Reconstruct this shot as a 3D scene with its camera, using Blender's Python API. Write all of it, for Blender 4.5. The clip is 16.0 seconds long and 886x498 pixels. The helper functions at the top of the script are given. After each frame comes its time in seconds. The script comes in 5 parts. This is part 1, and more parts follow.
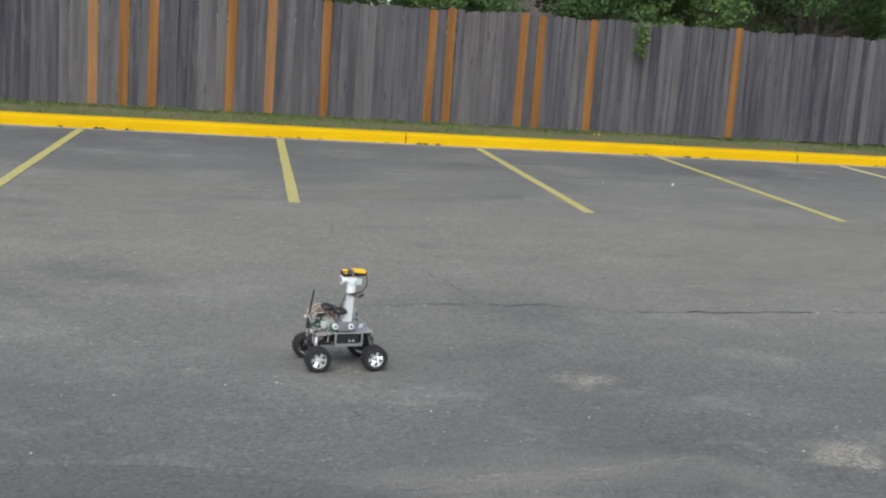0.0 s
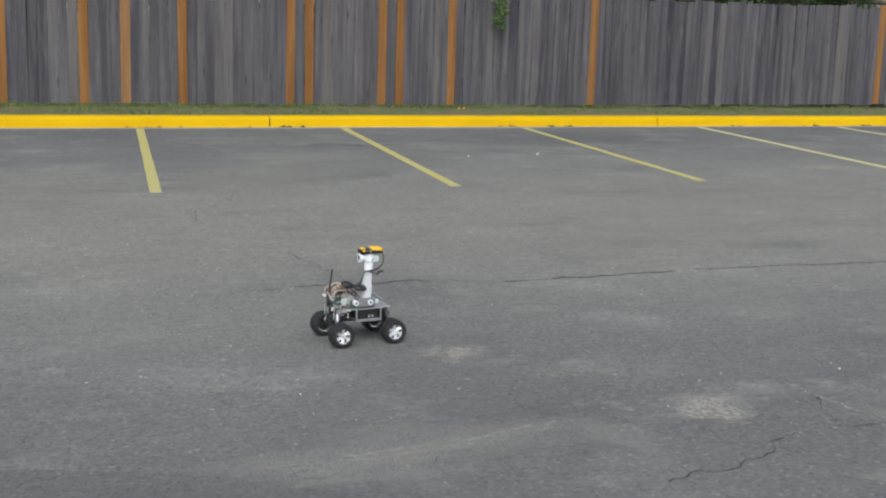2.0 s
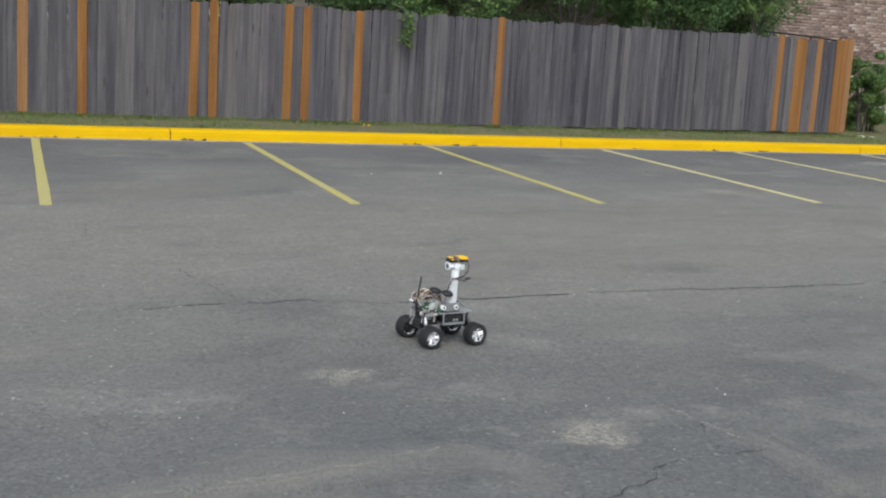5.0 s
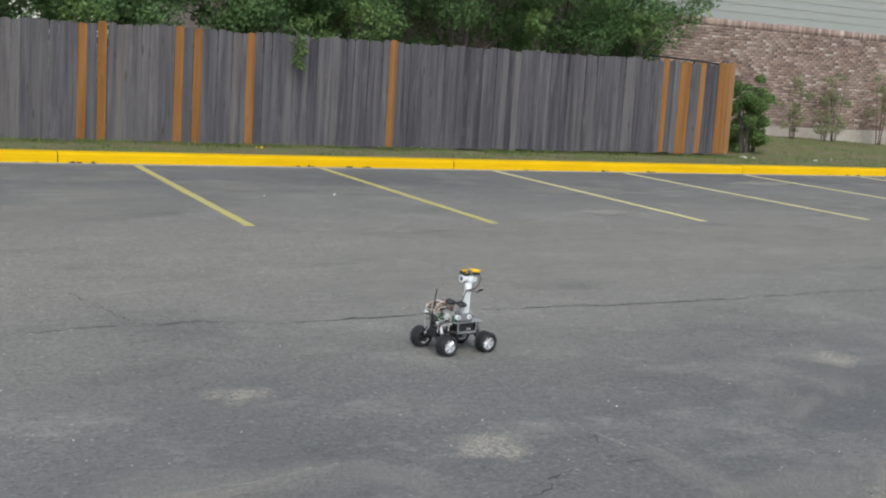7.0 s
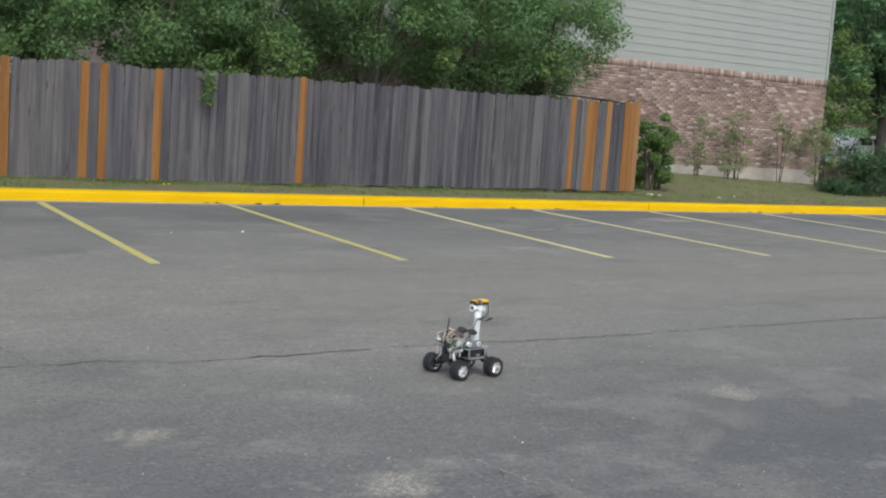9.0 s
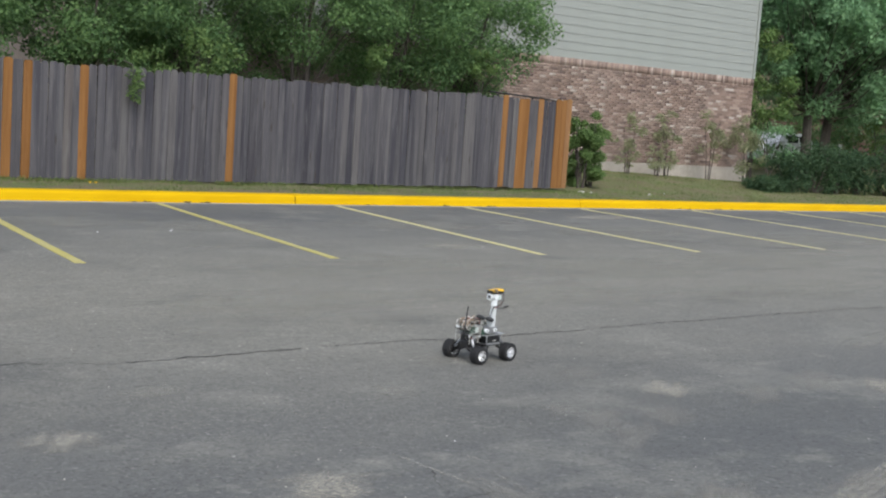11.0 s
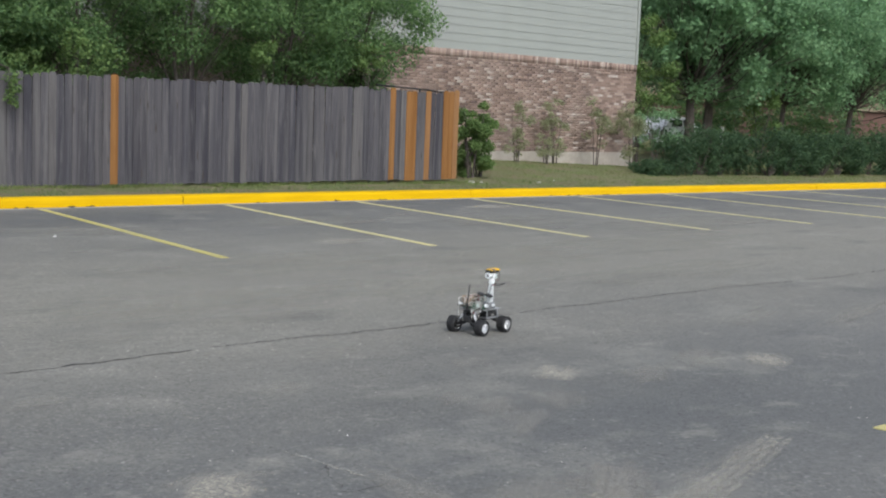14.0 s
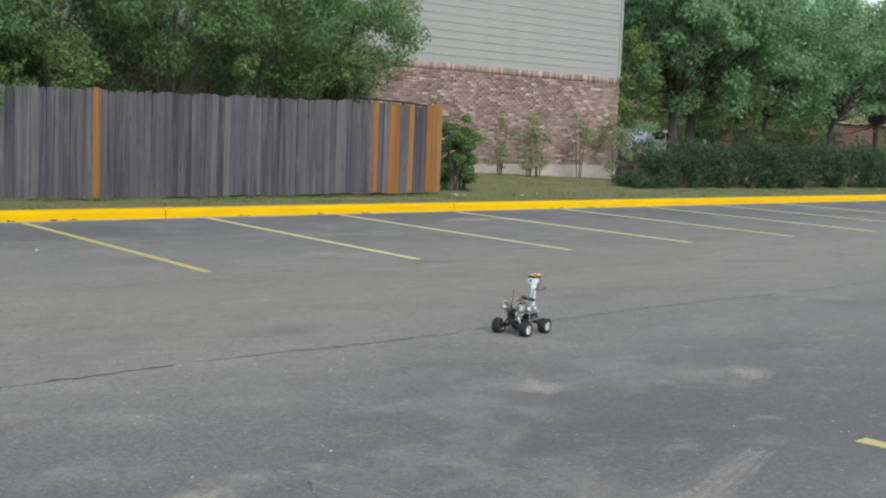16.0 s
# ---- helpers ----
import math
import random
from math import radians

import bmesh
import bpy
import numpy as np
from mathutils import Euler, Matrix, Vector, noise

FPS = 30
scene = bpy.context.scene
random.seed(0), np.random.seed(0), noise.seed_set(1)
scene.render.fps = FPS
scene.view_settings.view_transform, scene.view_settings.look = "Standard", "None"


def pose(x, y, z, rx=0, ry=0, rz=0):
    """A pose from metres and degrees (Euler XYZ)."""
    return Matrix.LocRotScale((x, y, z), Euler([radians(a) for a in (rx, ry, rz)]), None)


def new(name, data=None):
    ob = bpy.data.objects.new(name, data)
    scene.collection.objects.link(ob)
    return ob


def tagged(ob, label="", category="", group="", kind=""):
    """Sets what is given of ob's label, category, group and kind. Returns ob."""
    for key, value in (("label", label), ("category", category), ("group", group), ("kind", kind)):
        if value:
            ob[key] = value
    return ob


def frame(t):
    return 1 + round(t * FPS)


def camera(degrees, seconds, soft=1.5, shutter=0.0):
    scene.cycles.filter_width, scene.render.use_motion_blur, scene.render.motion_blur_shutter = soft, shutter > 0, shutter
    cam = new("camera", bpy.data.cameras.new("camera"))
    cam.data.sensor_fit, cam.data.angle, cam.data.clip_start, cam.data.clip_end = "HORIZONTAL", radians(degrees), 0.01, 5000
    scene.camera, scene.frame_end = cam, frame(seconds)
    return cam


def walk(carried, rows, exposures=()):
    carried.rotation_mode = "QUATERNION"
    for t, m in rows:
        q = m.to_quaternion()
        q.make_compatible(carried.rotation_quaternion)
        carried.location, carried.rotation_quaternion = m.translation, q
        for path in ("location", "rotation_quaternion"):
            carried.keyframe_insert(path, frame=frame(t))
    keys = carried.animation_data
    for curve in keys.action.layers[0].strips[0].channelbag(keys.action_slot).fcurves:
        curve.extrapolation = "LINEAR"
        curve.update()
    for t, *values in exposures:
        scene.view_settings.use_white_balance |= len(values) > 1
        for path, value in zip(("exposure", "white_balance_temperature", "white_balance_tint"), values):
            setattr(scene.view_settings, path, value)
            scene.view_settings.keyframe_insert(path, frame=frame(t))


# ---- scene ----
cam = camera(40.0, 16.0, soft=2.1)
walk(cam, [
    (0.0, pose(-0.156, 0.014, 1.520, 79.94, -4.14, -14.52)),
    (0.5, pose(-0.132, 0.010, 1.511, 79.91, -2.37, -16.18)),
    (1.0, pose(-0.110, 0.026, 1.507, 79.06, -1.35, -18.02)),
    (1.5, pose(-0.095, 0.026, 1.506, 79.38, -1.89, -19.40)),
    (2.0, pose(-0.084, 0.014, 1.511, 79.28, -1.76, -20.83)),
    (2.5, pose(-0.081, 0.027, 1.513, 79.03, -1.89, -21.68)),
    (3.0, pose(-0.074, 0.037, 1.513, 79.26, -2.22, -21.90)),
    (3.5, pose(-0.055, 0.036, 1.508, 79.44, -1.98, -23.08)),
    (4.0, pose(-0.041, 0.022, 1.527, 79.77, -2.94, -24.32)),
    (4.5, pose(-0.006, 0.050, 1.525, 80.10, -3.69, -23.23)),
    (5.0, pose(0.019, 0.041, 1.528, 80.23, -3.42, -24.90)),
    (5.2, pose(0.016, 0.036, 1.527, 80.15, -3.42, -26.25)),
    (7.3, pose(-0.022, -0.022, 1.511, 82.03, -3.60, -30.25)),
    (7.5, pose(-0.025, -0.028, 1.510, 82.34, -3.61, -30.58)),
    (8.0, pose(0.001, -0.020, 1.522, 82.91, -3.56, -31.99)),
    (8.5, pose(-0.004, -0.039, 1.522, 83.29, -3.76, -33.23)),
    (11.0, pose(0.051, 0.013, 1.510, 83.74, -4.00, -37.24)),
    (11.5, pose(0.057, 0.004, 1.502, 83.05, -3.86, -38.78)),
    (12.0, pose(0.098, 0.000, 1.504, 82.70, -3.28, -40.15)),
    (12.5, pose(0.089, -0.010, 1.510, 82.47, -3.09, -41.99)),
    (13.0, pose(0.070, -0.039, 1.524, 83.52, -2.64, -42.84)),
    (13.5, pose(0.091, -0.025, 1.516, 83.89, -2.46, -42.90)),
    (14.0, pose(0.074, -0.038, 1.515, 83.69, -2.25, -42.36)),
    (14.5, pose(0.069, -0.035, 1.517, 83.96, -2.48, -42.26)),
    (15.0, pose(0.077, -0.018, 1.508, 84.21, -2.43, -42.36)),
    (15.5, pose(0.090, -0.029, 1.512, 84.23, -2.25, -42.47)),
    (16.0, pose(0.076, -0.038, 1.527, 84.30, -2.26, -43.14)),
], exposures=[(0.0, 0.61, 6500, 10), (5.0, 0.61, 6500, 10), (8.0, 0.64, 6500, 10), (12.0, 0.7, 6500, 10), (16.0, 0.72, 6500, 10)])

# ---- sky and light: a bright overcast afternoon ----
SUN_HEIGHT, SUN_TURN = 46.0, 205.0
world = bpy.data.worlds.new("overcast_sky")
scene.world = world
world.use_nodes = True
wn = world.node_tree
sky = wn.nodes.new("ShaderNodeTexSky")
sky.sky_type, sky.sun_disc = "NISHITA", False
sky.sun_elevation, sky.sun_rotation = radians(SUN_HEIGHT), radians(SUN_TURN)
sky.dust_density, sky.air_density, sky.ozone_density = 1.5, 1.0, 1.5
hue = wn.nodes.new("ShaderNodeHueSaturation")
hue.inputs["Saturation"].default_value = 0.52
wn.links.new(sky.outputs[0], hue.inputs["Color"])
wn.links.new(hue.outputs[0], wn.nodes["Background"].inputs[0])
wn.nodes["Background"].inputs[1].default_value = 0.15
sun_lamp = bpy.data.lights.new("sun", "SUN")
sun_lamp.energy, sun_lamp.angle, sun_lamp.color = 1.3, radians(40), (1.0, 0.985, 0.96)
sun = new("sun", sun_lamp)
sun.rotation_euler = Euler((radians(90 - SUN_HEIGHT), 0, radians(180 - SUN_TURN)))


# ---- materials ----
class Shader:
    """A short way to write node materials."""

    def __init__(self, name, rough=0.7, metal=0.0, spec=0.5):
        self.m = bpy.data.materials.new(name)
        self.m.use_nodes = True
        self.t = self.m.node_tree
        self.b = self.t.nodes["Principled BSDF"]
        self.b.inputs["Roughness"].default_value = rough
        self.b.inputs["Metallic"].default_value = metal
        self.b.inputs["Specular IOR Level"].default_value = spec

    def put(self, socket, v):
        if isinstance(v, bpy.types.NodeSocket):
            self.t.links.new(v, socket)
        elif isinstance(v, tuple) and len(v) == 3 and socket.type == "RGBA":
            socket.default_value = (*v, 1)
        else:
            socket.default_value = v

    def node(self, kind, out=0, **sockets):
        n = self.t.nodes.new(kind)
        for k, v in sockets.items():
            self.put(n.inputs[k.replace("_", " ")], v)
        return n, n.outputs[out]

    def coords(self, scale=(1, 1, 1), which="Object", turn=(0, 0, 0)):
        c = self.t.nodes.new("ShaderNodeTexCoord")
        m, o = self.node("ShaderNodeMapping", Vector=c.outputs[which], Scale=scale, Rotation=turn)
        return o

    def world_coords(self, scale=(1, 1, 1)):
        g = self.t.nodes.new("ShaderNodeNewGeometry")
        return self.node("ShaderNodeMapping", Vector=g.outputs["Position"], Scale=scale)[1]

    def random(self):
        return self.t.nodes.new("ShaderNodeObjectInfo").outputs["Random"]

    def island(self):
        return self.t.nodes.new("ShaderNodeNewGeometry").outputs["Random Per Island"]

    def noise(self, vec, scale, detail=4.0, rough=0.55):
        return self.node("ShaderNodeTexNoise", Vector=vec, Scale=scale, Detail=detail, Roughness=rough)[1]

    def ramp(self, fac, *stops):
        n, o = self.node("ShaderNodeValToRGB", Fac=fac)
        e = n.color_ramp.elements
        while len(e) < len(stops):
            e.new(0.5)
        for el, (p, c) in zip(e, stops):
            el.position = p
            el.color = (*c, 1) if isinstance(c, tuple) else (c, c, c, 1)
        return o

    def mix(self, fac, a, b, kind="MIX"):
        n = self.t.nodes.new("ShaderNodeMix")
        n.data_type, n.blend_type = "RGBA", kind
        for i, v in ((0, fac), (6, a), (7, b)):
            self.put(n.inputs[i], v)
        return n.outputs[2]

    def math(self, op, a, b=0.0):
        n = self.t.nodes.new("ShaderNodeMath")
        n.operation = op
        self.put(n.inputs[0], a)
        self.put(n.inputs[1], b)
        return n.outputs[0]

    def shift(self, vec, fac, amount):
        """Moves a texture by a random amount for each object."""
        c, o = self.node("ShaderNodeCombineXYZ", X=self.math("MULTIPLY", fac, amount), Y=self.math("MULTIPLY", fac, amount * 1.7), Z=self.math("MULTIPLY", fac, amount * 2.3))
        n = self.t.nodes.new("ShaderNodeVectorMath")
        n.operation = "ADD"
        self.put(n.inputs[0], vec)
        self.put(n.inputs[1], o)
        return n.outputs[0]

    def bump(self, height, strength=0.3, distance=0.01):
        self.put(self.b.inputs["Normal"], self.node("ShaderNodeBump", Height=height, Strength=strength, Distance=distance)[1])

    def colour(self, v):
        self.put(self.b.inputs["Base Color"], v)

    def rough(self, v):
        self.put(self.b.inputs["Roughness"], v)

    def alpha(self, v):
        self.put(self.b.inputs["Alpha"], v)


def plain(name, colour, rough=0.6, metal=0.0, vary=0.25, scale=40.0, bump=0.1, spec=0.5):
    """A surface of one colour with grime and fine grain at two scales."""
    s = Shader(name, rough, metal, spec)
    v = s.coords()
    big, small = s.noise(v, scale * 0.15), s.noise(v, scale, 6)
    dark = tuple(c * (1 - vary) for c in colour)
    c = s.mix(s.ramp(big, (0.35, 0.0), (0.65, 1.0)), dark, colour)
    s.colour(s.mix(s.ramp(small, (0.4, 0.0), (0.7, 0.5)), c, tuple(min(1, k * (1 + vary * 0.5)) for k in colour)))
    s.rough(s.math("MULTIPLY_ADD", small, 0.2))
    s.t.nodes[-1].inputs[2].default_value = max(0.02, rough - 0.1)
    s.bump(small, bump, 0.002)
    return s.m


def asphalt_material(name, lo, hi, fresh):
    """Old asphalt: broad tones, dusty worn patches with ragged edges, pale and dark stones, fine grit."""
    s = Shader(name, 0.88, spec=0.3)
    v = s.world_coords()
    broad = s.noise(s.world_coords((0.22, 0.34, 1)), 1.0, 4, 0.5)
    c = s.mix(s.ramp(broad, (0.34, 0.0), (0.66, 1.0)), lo, hi)
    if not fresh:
        # the drive aisle is paler and warmer than the stalls and the near side
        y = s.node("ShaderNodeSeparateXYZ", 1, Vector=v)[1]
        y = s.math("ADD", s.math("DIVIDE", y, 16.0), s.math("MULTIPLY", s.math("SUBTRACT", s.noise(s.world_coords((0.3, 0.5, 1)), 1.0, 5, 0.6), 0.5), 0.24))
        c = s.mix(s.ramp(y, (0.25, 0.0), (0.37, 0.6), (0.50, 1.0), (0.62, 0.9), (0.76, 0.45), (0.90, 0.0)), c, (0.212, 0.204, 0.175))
    dust = 0.6 if not fresh else 0.12
    patch = s.noise(s.world_coords((0.85, 1.15, 1)), 1.0, 6, 0.62)
    c = s.mix(s.ramp(patch, (0.53, 0.0), (0.63, 0.6 * dust), (0.72, dust)), c, tuple(k * 1.32 for k in (0.196, 0.192, 0.168)))
    small = s.noise(s.world_coords((2.3, 3.0, 1)), 1.0, 5, 0.6)
    c = s.mix(s.ramp(small, (0.60, 0.0), (0.70, 0.7 * dust)), c, (0.285, 0.276, 0.24))
    dark = s.noise(s.world_coords((0.6, 0.9, 1)), 1.3, 5, 0.6)
    c = s.mix(s.ramp(dark, (0.30, 0.45), (0.46, 0.0)), c, tuple(k * 0.8 for k in lo))
    mottle = s.noise(v, 16.0, 5, 0.7)
    c = s.mix(s.ramp(mottle, (0.38, 0.22), (0.54, 0.0)), c, tuple(k * 0.75 for k in lo))
    worn = s.ramp(s.noise(s.world_coords((0.5, 0.6, 1)), 1.0, 5, 0.6), (0.42, 0.15), (0.64, 1.0))
    fleck = s.ramp(s.noise(v, 34.0, 4, 0.8), (0.55, 0.0), (0.66, 1.0))
    c = s.mix(s.math("MULTIPLY", s.math("MULTIPLY", worn, fleck), 0.62 if not fresh else 0.16), c, (0.34, 0.325, 0.27))
    stone, so = s.node("ShaderNodeTexVoronoi", Vector=v, Scale=70.0)
    grit = s.noise(v, 150.0, 3, 0.7)
    speck = s.ramp(stone.outputs["Color"], (0.0, 0.42), (0.30, 0.85), (0.72, 1.0), (0.92, 1.3), (1.0, 2.5))
    c = s.mix(0.68, c, speck, "MULTIPLY")
    c = s.mix(s.ramp(grit, (0.57, 0.0), (0.72, 0.6)), c, tuple(k * 1.75 for k in hi))
    s.colour(c)
    s.bump(s.math("ADD", so, grit), 0.5, 0.006)
    return s.m


def stain_material(name, colour, strength, scale):
    """A worn patch whose ragged outline and streaks come from noise, fading towards its rim."""
    s = Shader(name, 0.9, spec=0.2)
    edge, inside = s.node("ShaderNodeTexGradient", Vector=s.coords())
    edge.gradient_type = "SPHERICAL"
    r = s.random()
    broad = s.noise(s.shift(s.coords((1.0, 1.7, 1)), r, 17.0), 1.5, 5, 0.65)
    streak = s.noise(s.shift(s.world_coords((16.0, 26.0, 1)), r, 9.0), 1.0, 6, 0.75)
    fine = s.noise(s.shift(s.world_coords(), r, 3.0), scale, 4, 0.75)
    body = s.math("ADD", s.math("MULTIPLY", inside, 0.9), s.math("MULTIPLY", s.math("SUBTRACT", broad, 0.5), 2.2))
    body = s.math("ADD", body, s.math("MULTIPLY", s.math("SUBTRACT", streak, 0.5), 1.3))
    mask = s.math("MULTIPLY", s.ramp(body, (0.18, 0.0), (0.62, 1.0)), s.ramp(inside, (0.0, 0.0), (0.28, 1.0)))
    mask = s.math("MULTIPLY", mask, s.ramp(fine, (0.34, 0.15), (0.58, 1.0)))
    s.alpha(s.math("MULTIPLY", mask, strength))
    s.colour(s.mix(fine, tuple(k * 0.75 for k in colour), colour))
    return s.m


def dust_material():
    """Pale dust pressed into the asphalt, broken up by the stones."""
    s = Shader("pale_tyre_dust", 0.95, spec=0.1)
    v = s.world_coords()
    big, fine = s.noise(v, 4.0, 5, 0.65), s.noise(v, 55.0, 4, 0.75)
    s.colour(s.mix(fine, (0.34, 0.33, 0.285), (0.52, 0.50, 0.43)))
    s.alpha(s.math("MULTIPLY", s.ramp(big, (0.34, 0.2), (0.62, 0.9)), s.ramp(fine, (0.36, 0.15), (0.58, 1.0))))
    return s.m


def paint_line_material(name, bright, dull):
    s = Shader(name, 0.6, spec=0.4)
    v = s.world_coords()
    wear, fine = s.noise(v, 3.0, 6, 0.7), s.noise(v, 70.0, 4, 0.7)
    c = s.mix(s.ramp(wear, (0.35, 0.0), (0.7, 1.0)), bright, dull)
    s.colour(s.mix(s.ramp(fine, (0.5, 0.0), (0.75, 0.5)), c, (0.2, 0.18, 0.11)))
    s.alpha(s.math("MULTIPLY", s.ramp(fine, (0.62, 1.0), (0.74, 0.45)), s.ramp(s.noise(v, 9.0, 5, 0.7), (0.62, 1.0), (0.78, 0.5))))
    s.bump(fine, 0.3, 0.002)
    return s.m


def kerb_material():
    s = Shader("yellow_kerb_paint", 0.75, spec=0.12)
    v = s.world_coords()
    big, fine = s.noise(s.world_coords((0.8, 3, 3)), 1.5, 5, 0.6), s.noise(v, 45.0, 6, 0.65)
    c = s.mix(s.ramp(big, (0.3, 0.0), (0.7, 1.0)), (0.54, 0.325, 0.001), (0.62, 0.39, 0.002))
    c = s.mix(s.ramp(fine, (0.63, 0.0), (0.75, 0.7)), c, (0.42, 0.27, 0.03))
    chip = s.noise(s.world_coords((1.0, 6, 9)), 2.6, 6, 0.72)
    s.colour(s.mix(s.ramp(chip, (0.70, 0.0), (0.74, 0.85)), c, (0.16, 0.13, 0.08)))
    s.bump(s.math("ADD", fine, chip), 0.3, 0.004)
    return s.m


def board_material(name, shades, knots):
    """Rough sawn fence wood: long grain, streaks, weathering, knots; each board has a tone of its own."""
    s = Shader(name, 0.85, spec=0.2)
    r = s.random()
    v = s.shift(s.coords((26, 26, 1.3)), r, 37.0)
    grain, broad = s.noise(v, 2.2, 7, 0.62), s.noise(s.shift(s.coords((7, 7, 0.55)), r, 21.0), 1.3, 4, 0.6)
    tone = s.ramp(r, *shades)
    c = s.mix(s.ramp(grain, (0.33, 0.6), (0.6, 0.0)), tone, (0.05, 0.048, 0.054) if not knots else (0.15, 0.066, 0.024))
    c = s.mix(s.ramp(broad, (0.42, 0.0), (0.75, 0.5)), c, (0.185, 0.178, 0.174) if not knots else (0.40, 0.205, 0.075))
    k, ko = s.node("ShaderNodeTexVoronoi", Vector=s.shift(s.coords((7, 7, 2.3)), r, 11.0), Scale=1.0)
    c = s.mix(s.ramp(ko, (0.06, 0.8), (0.14, 0.0)), c, (0.05, 0.04, 0.035) if not knots else (0.2, 0.08, 0.025))
    fine = s.noise(s.shift(s.coords((60, 60, 2.2)), r, 53.0), 2.0, 5, 0.7)
    c = s.mix(s.ramp(fine, (0.60, 0.0), (0.72, 0.55)), c, (0.24, 0.232, 0.225) if not knots else (0.47, 0.27, 0.12))
    c = s.mix(s.ramp(s.noise(s.shift(s.coords((11, 11, 0.35)), r, 71.0), 1.6, 3, 0.6), (0.55, 0.0), (0.72, 0.5)), c, (0.040, 0.038, 0.045) if not knots else (0.17, 0.075, 0.025))
    # pale silvery weathering and rain stains in broad uneven patches
    age = s.noise(s.shift(s.coords((5, 5, 1.1)), r, 91.0), 1.5, 6, 0.7)
    c = s.mix(s.ramp(age, (0.55, 0.0), (0.72, 0.4)), c, (0.18, 0.174, 0.17) if not knots else (0.30, 0.165, 0.075))
    s.colour(c)
    s.bump(s.math("ADD", grain, fine), 0.6, 0.005)
    return s.m


def leaf_material(name, dark, light, dry=None):
    s = Shader(name, 0.65, spec=0.16)
    r = s.island()
    stops = [(0.0, dark), (0.6, tuple((a + b) / 2 for a, b in zip(dark, light))), (0.93, light)]
    if dry:
        stops.append((1.0, dry))
    c = s.ramp(r, *stops)
    patch = s.noise(s.world_coords(), 0.9, 4, 0.6)
    c = s.mix(s.ramp(patch, (0.45, 0.0), (0.7, 0.45)), c, tuple(k * 1.35 for k in light))
    s.colour(c)
    tr, to = s.node("ShaderNodeBsdfTranslucent", Color=c)
    mixer = s.t.nodes.new("ShaderNodeMixShader")
    mixer.inputs[0].default_value = 0.5
    s.t.links.new(s.b.outputs[0], mixer.inputs[1])
    s.t.links.new(to, mixer.inputs[2])
    s.t.links.new(mixer.outputs[0], s.t.nodes["Material Output"].inputs[0])
    return s.m


def brick_material():
    s = Shader("mixed_brown_red_brick", 0.9, spec=0.2)
    r = s.math("FRACT", s.math("ADD", s.random(), s.island()))
    c = s.ramp(r, (0.0, (0.13, 0.096, 0.086)), (0.2, (0.20, 0.145, 0.122)), (0.5, (0.265, 0.192, 0.158)), (0.78, (0.33, 0.245, 0.20)), (0.92, (0.41, 0.335, 0.285)), (1.0, (0.50, 0.45, 0.40)))
    v = s.world_coords()
    c = s.mix(s.ramp(s.noise(v, 30.0, 5), (0.4, 0.0), (0.7, 0.4)), c, (0.20, 0.13, 0.10))
    c = s.mix(s.ramp(s.noise(v, 0.7, 4), (0.45, 0.0), (0.7, 0.35)), c, (0.42, 0.34, 0.29))
    s.colour(c)
    s.bump(s.noise(v, 60.0, 5), 0.4, 0.004)
    return s.m


def soil_material():
    s = Shader("verge_soil_and_thatch", 0.95, spec=0.1)
    v = s.world_coords()
    a, b, c3 = s.noise(v, 1.1, 5, 0.65), s.noise(v, 14.0, 6, 0.7), s.noise(v, 90.0, 3, 0.7)
    c = s.mix(s.ramp(a, (0.38, 0.0), (0.6, 1.0)), (0.215, 0.185, 0.115), (0.155, 0.20, 0.08))
    c = s.mix(s.ramp(b, (0.4, 0.0), (0.7, 0.7)), c, (0.21, 0.18, 0.11))
    c = s.mix(s.ramp(c3, (0.45, 0.0), (0.7, 0.5)), c, (0.06, 0.055, 0.03))
    s.colour(c)
    s.bump(s.math("ADD", b, c3), 0.8, 0.03)
    return s.m


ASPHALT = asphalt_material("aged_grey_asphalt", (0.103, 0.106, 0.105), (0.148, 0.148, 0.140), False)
ASPHALT_SEAL = asphalt_material("darker_sealed_asphalt", (0.100, 0.101, 0.098), (0.130, 0.130, 0.125), True)
PALE_STAIN = stain_material("pale_scuffed_asphalt", (0.45, 0.425, 0.36), 0.66, 60.0)
FAINT_STAIN = stain_material("faint_dusty_asphalt", (0.38, 0.365, 0.32), 0.38, 40.0)
BROAD_DUST = stain_material("broad_pale_dust", (0.36, 0.35, 0.30), 0.42, 25.0)
DUST = dust_material()
CRACK = plain("crack_dirt", (0.030, 0.029, 0.028), 0.95, bump=0.3)
LINE = paint_line_material("worn_yellow_line_paint", (0.47, 0.41, 0.11), (0.44, 0.40, 0.19))
# far lines: fading and the whitish low-angle sheen are put into this colour
LINE_PALE = paint_line_material("cream_line_paint_with_sheen", (0.56, 0.50, 0.22), (0.54, 0.50, 0.30))
KERB = kerb_material()
GUTTER = plain("pale_gutter_concrete", (0.30, 0.29, 0.27), 0.9, scale=25, bump=0.3)
WEATHERED = board_material("weathered_grey_picket", [(0.0, (0.046, 0.044, 0.052)), (0.22, (0.068, 0.065, 0.072)), (0.55, (0.090, 0.085, 0.087)), (0.85, (0.128, 0.121, 0.119)), (1.0, (0.108, 0.092, 0.084))], False)
WEATHERED_DARK = board_material("darker_weathered_picket", [(0.0, (0.033, 0.032, 0.041)), (0.4, (0.053, 0.052, 0.063)), (0.8, (0.073, 0.070, 0.079)), (1.0, (0.090, 0.085, 0.090))], False)
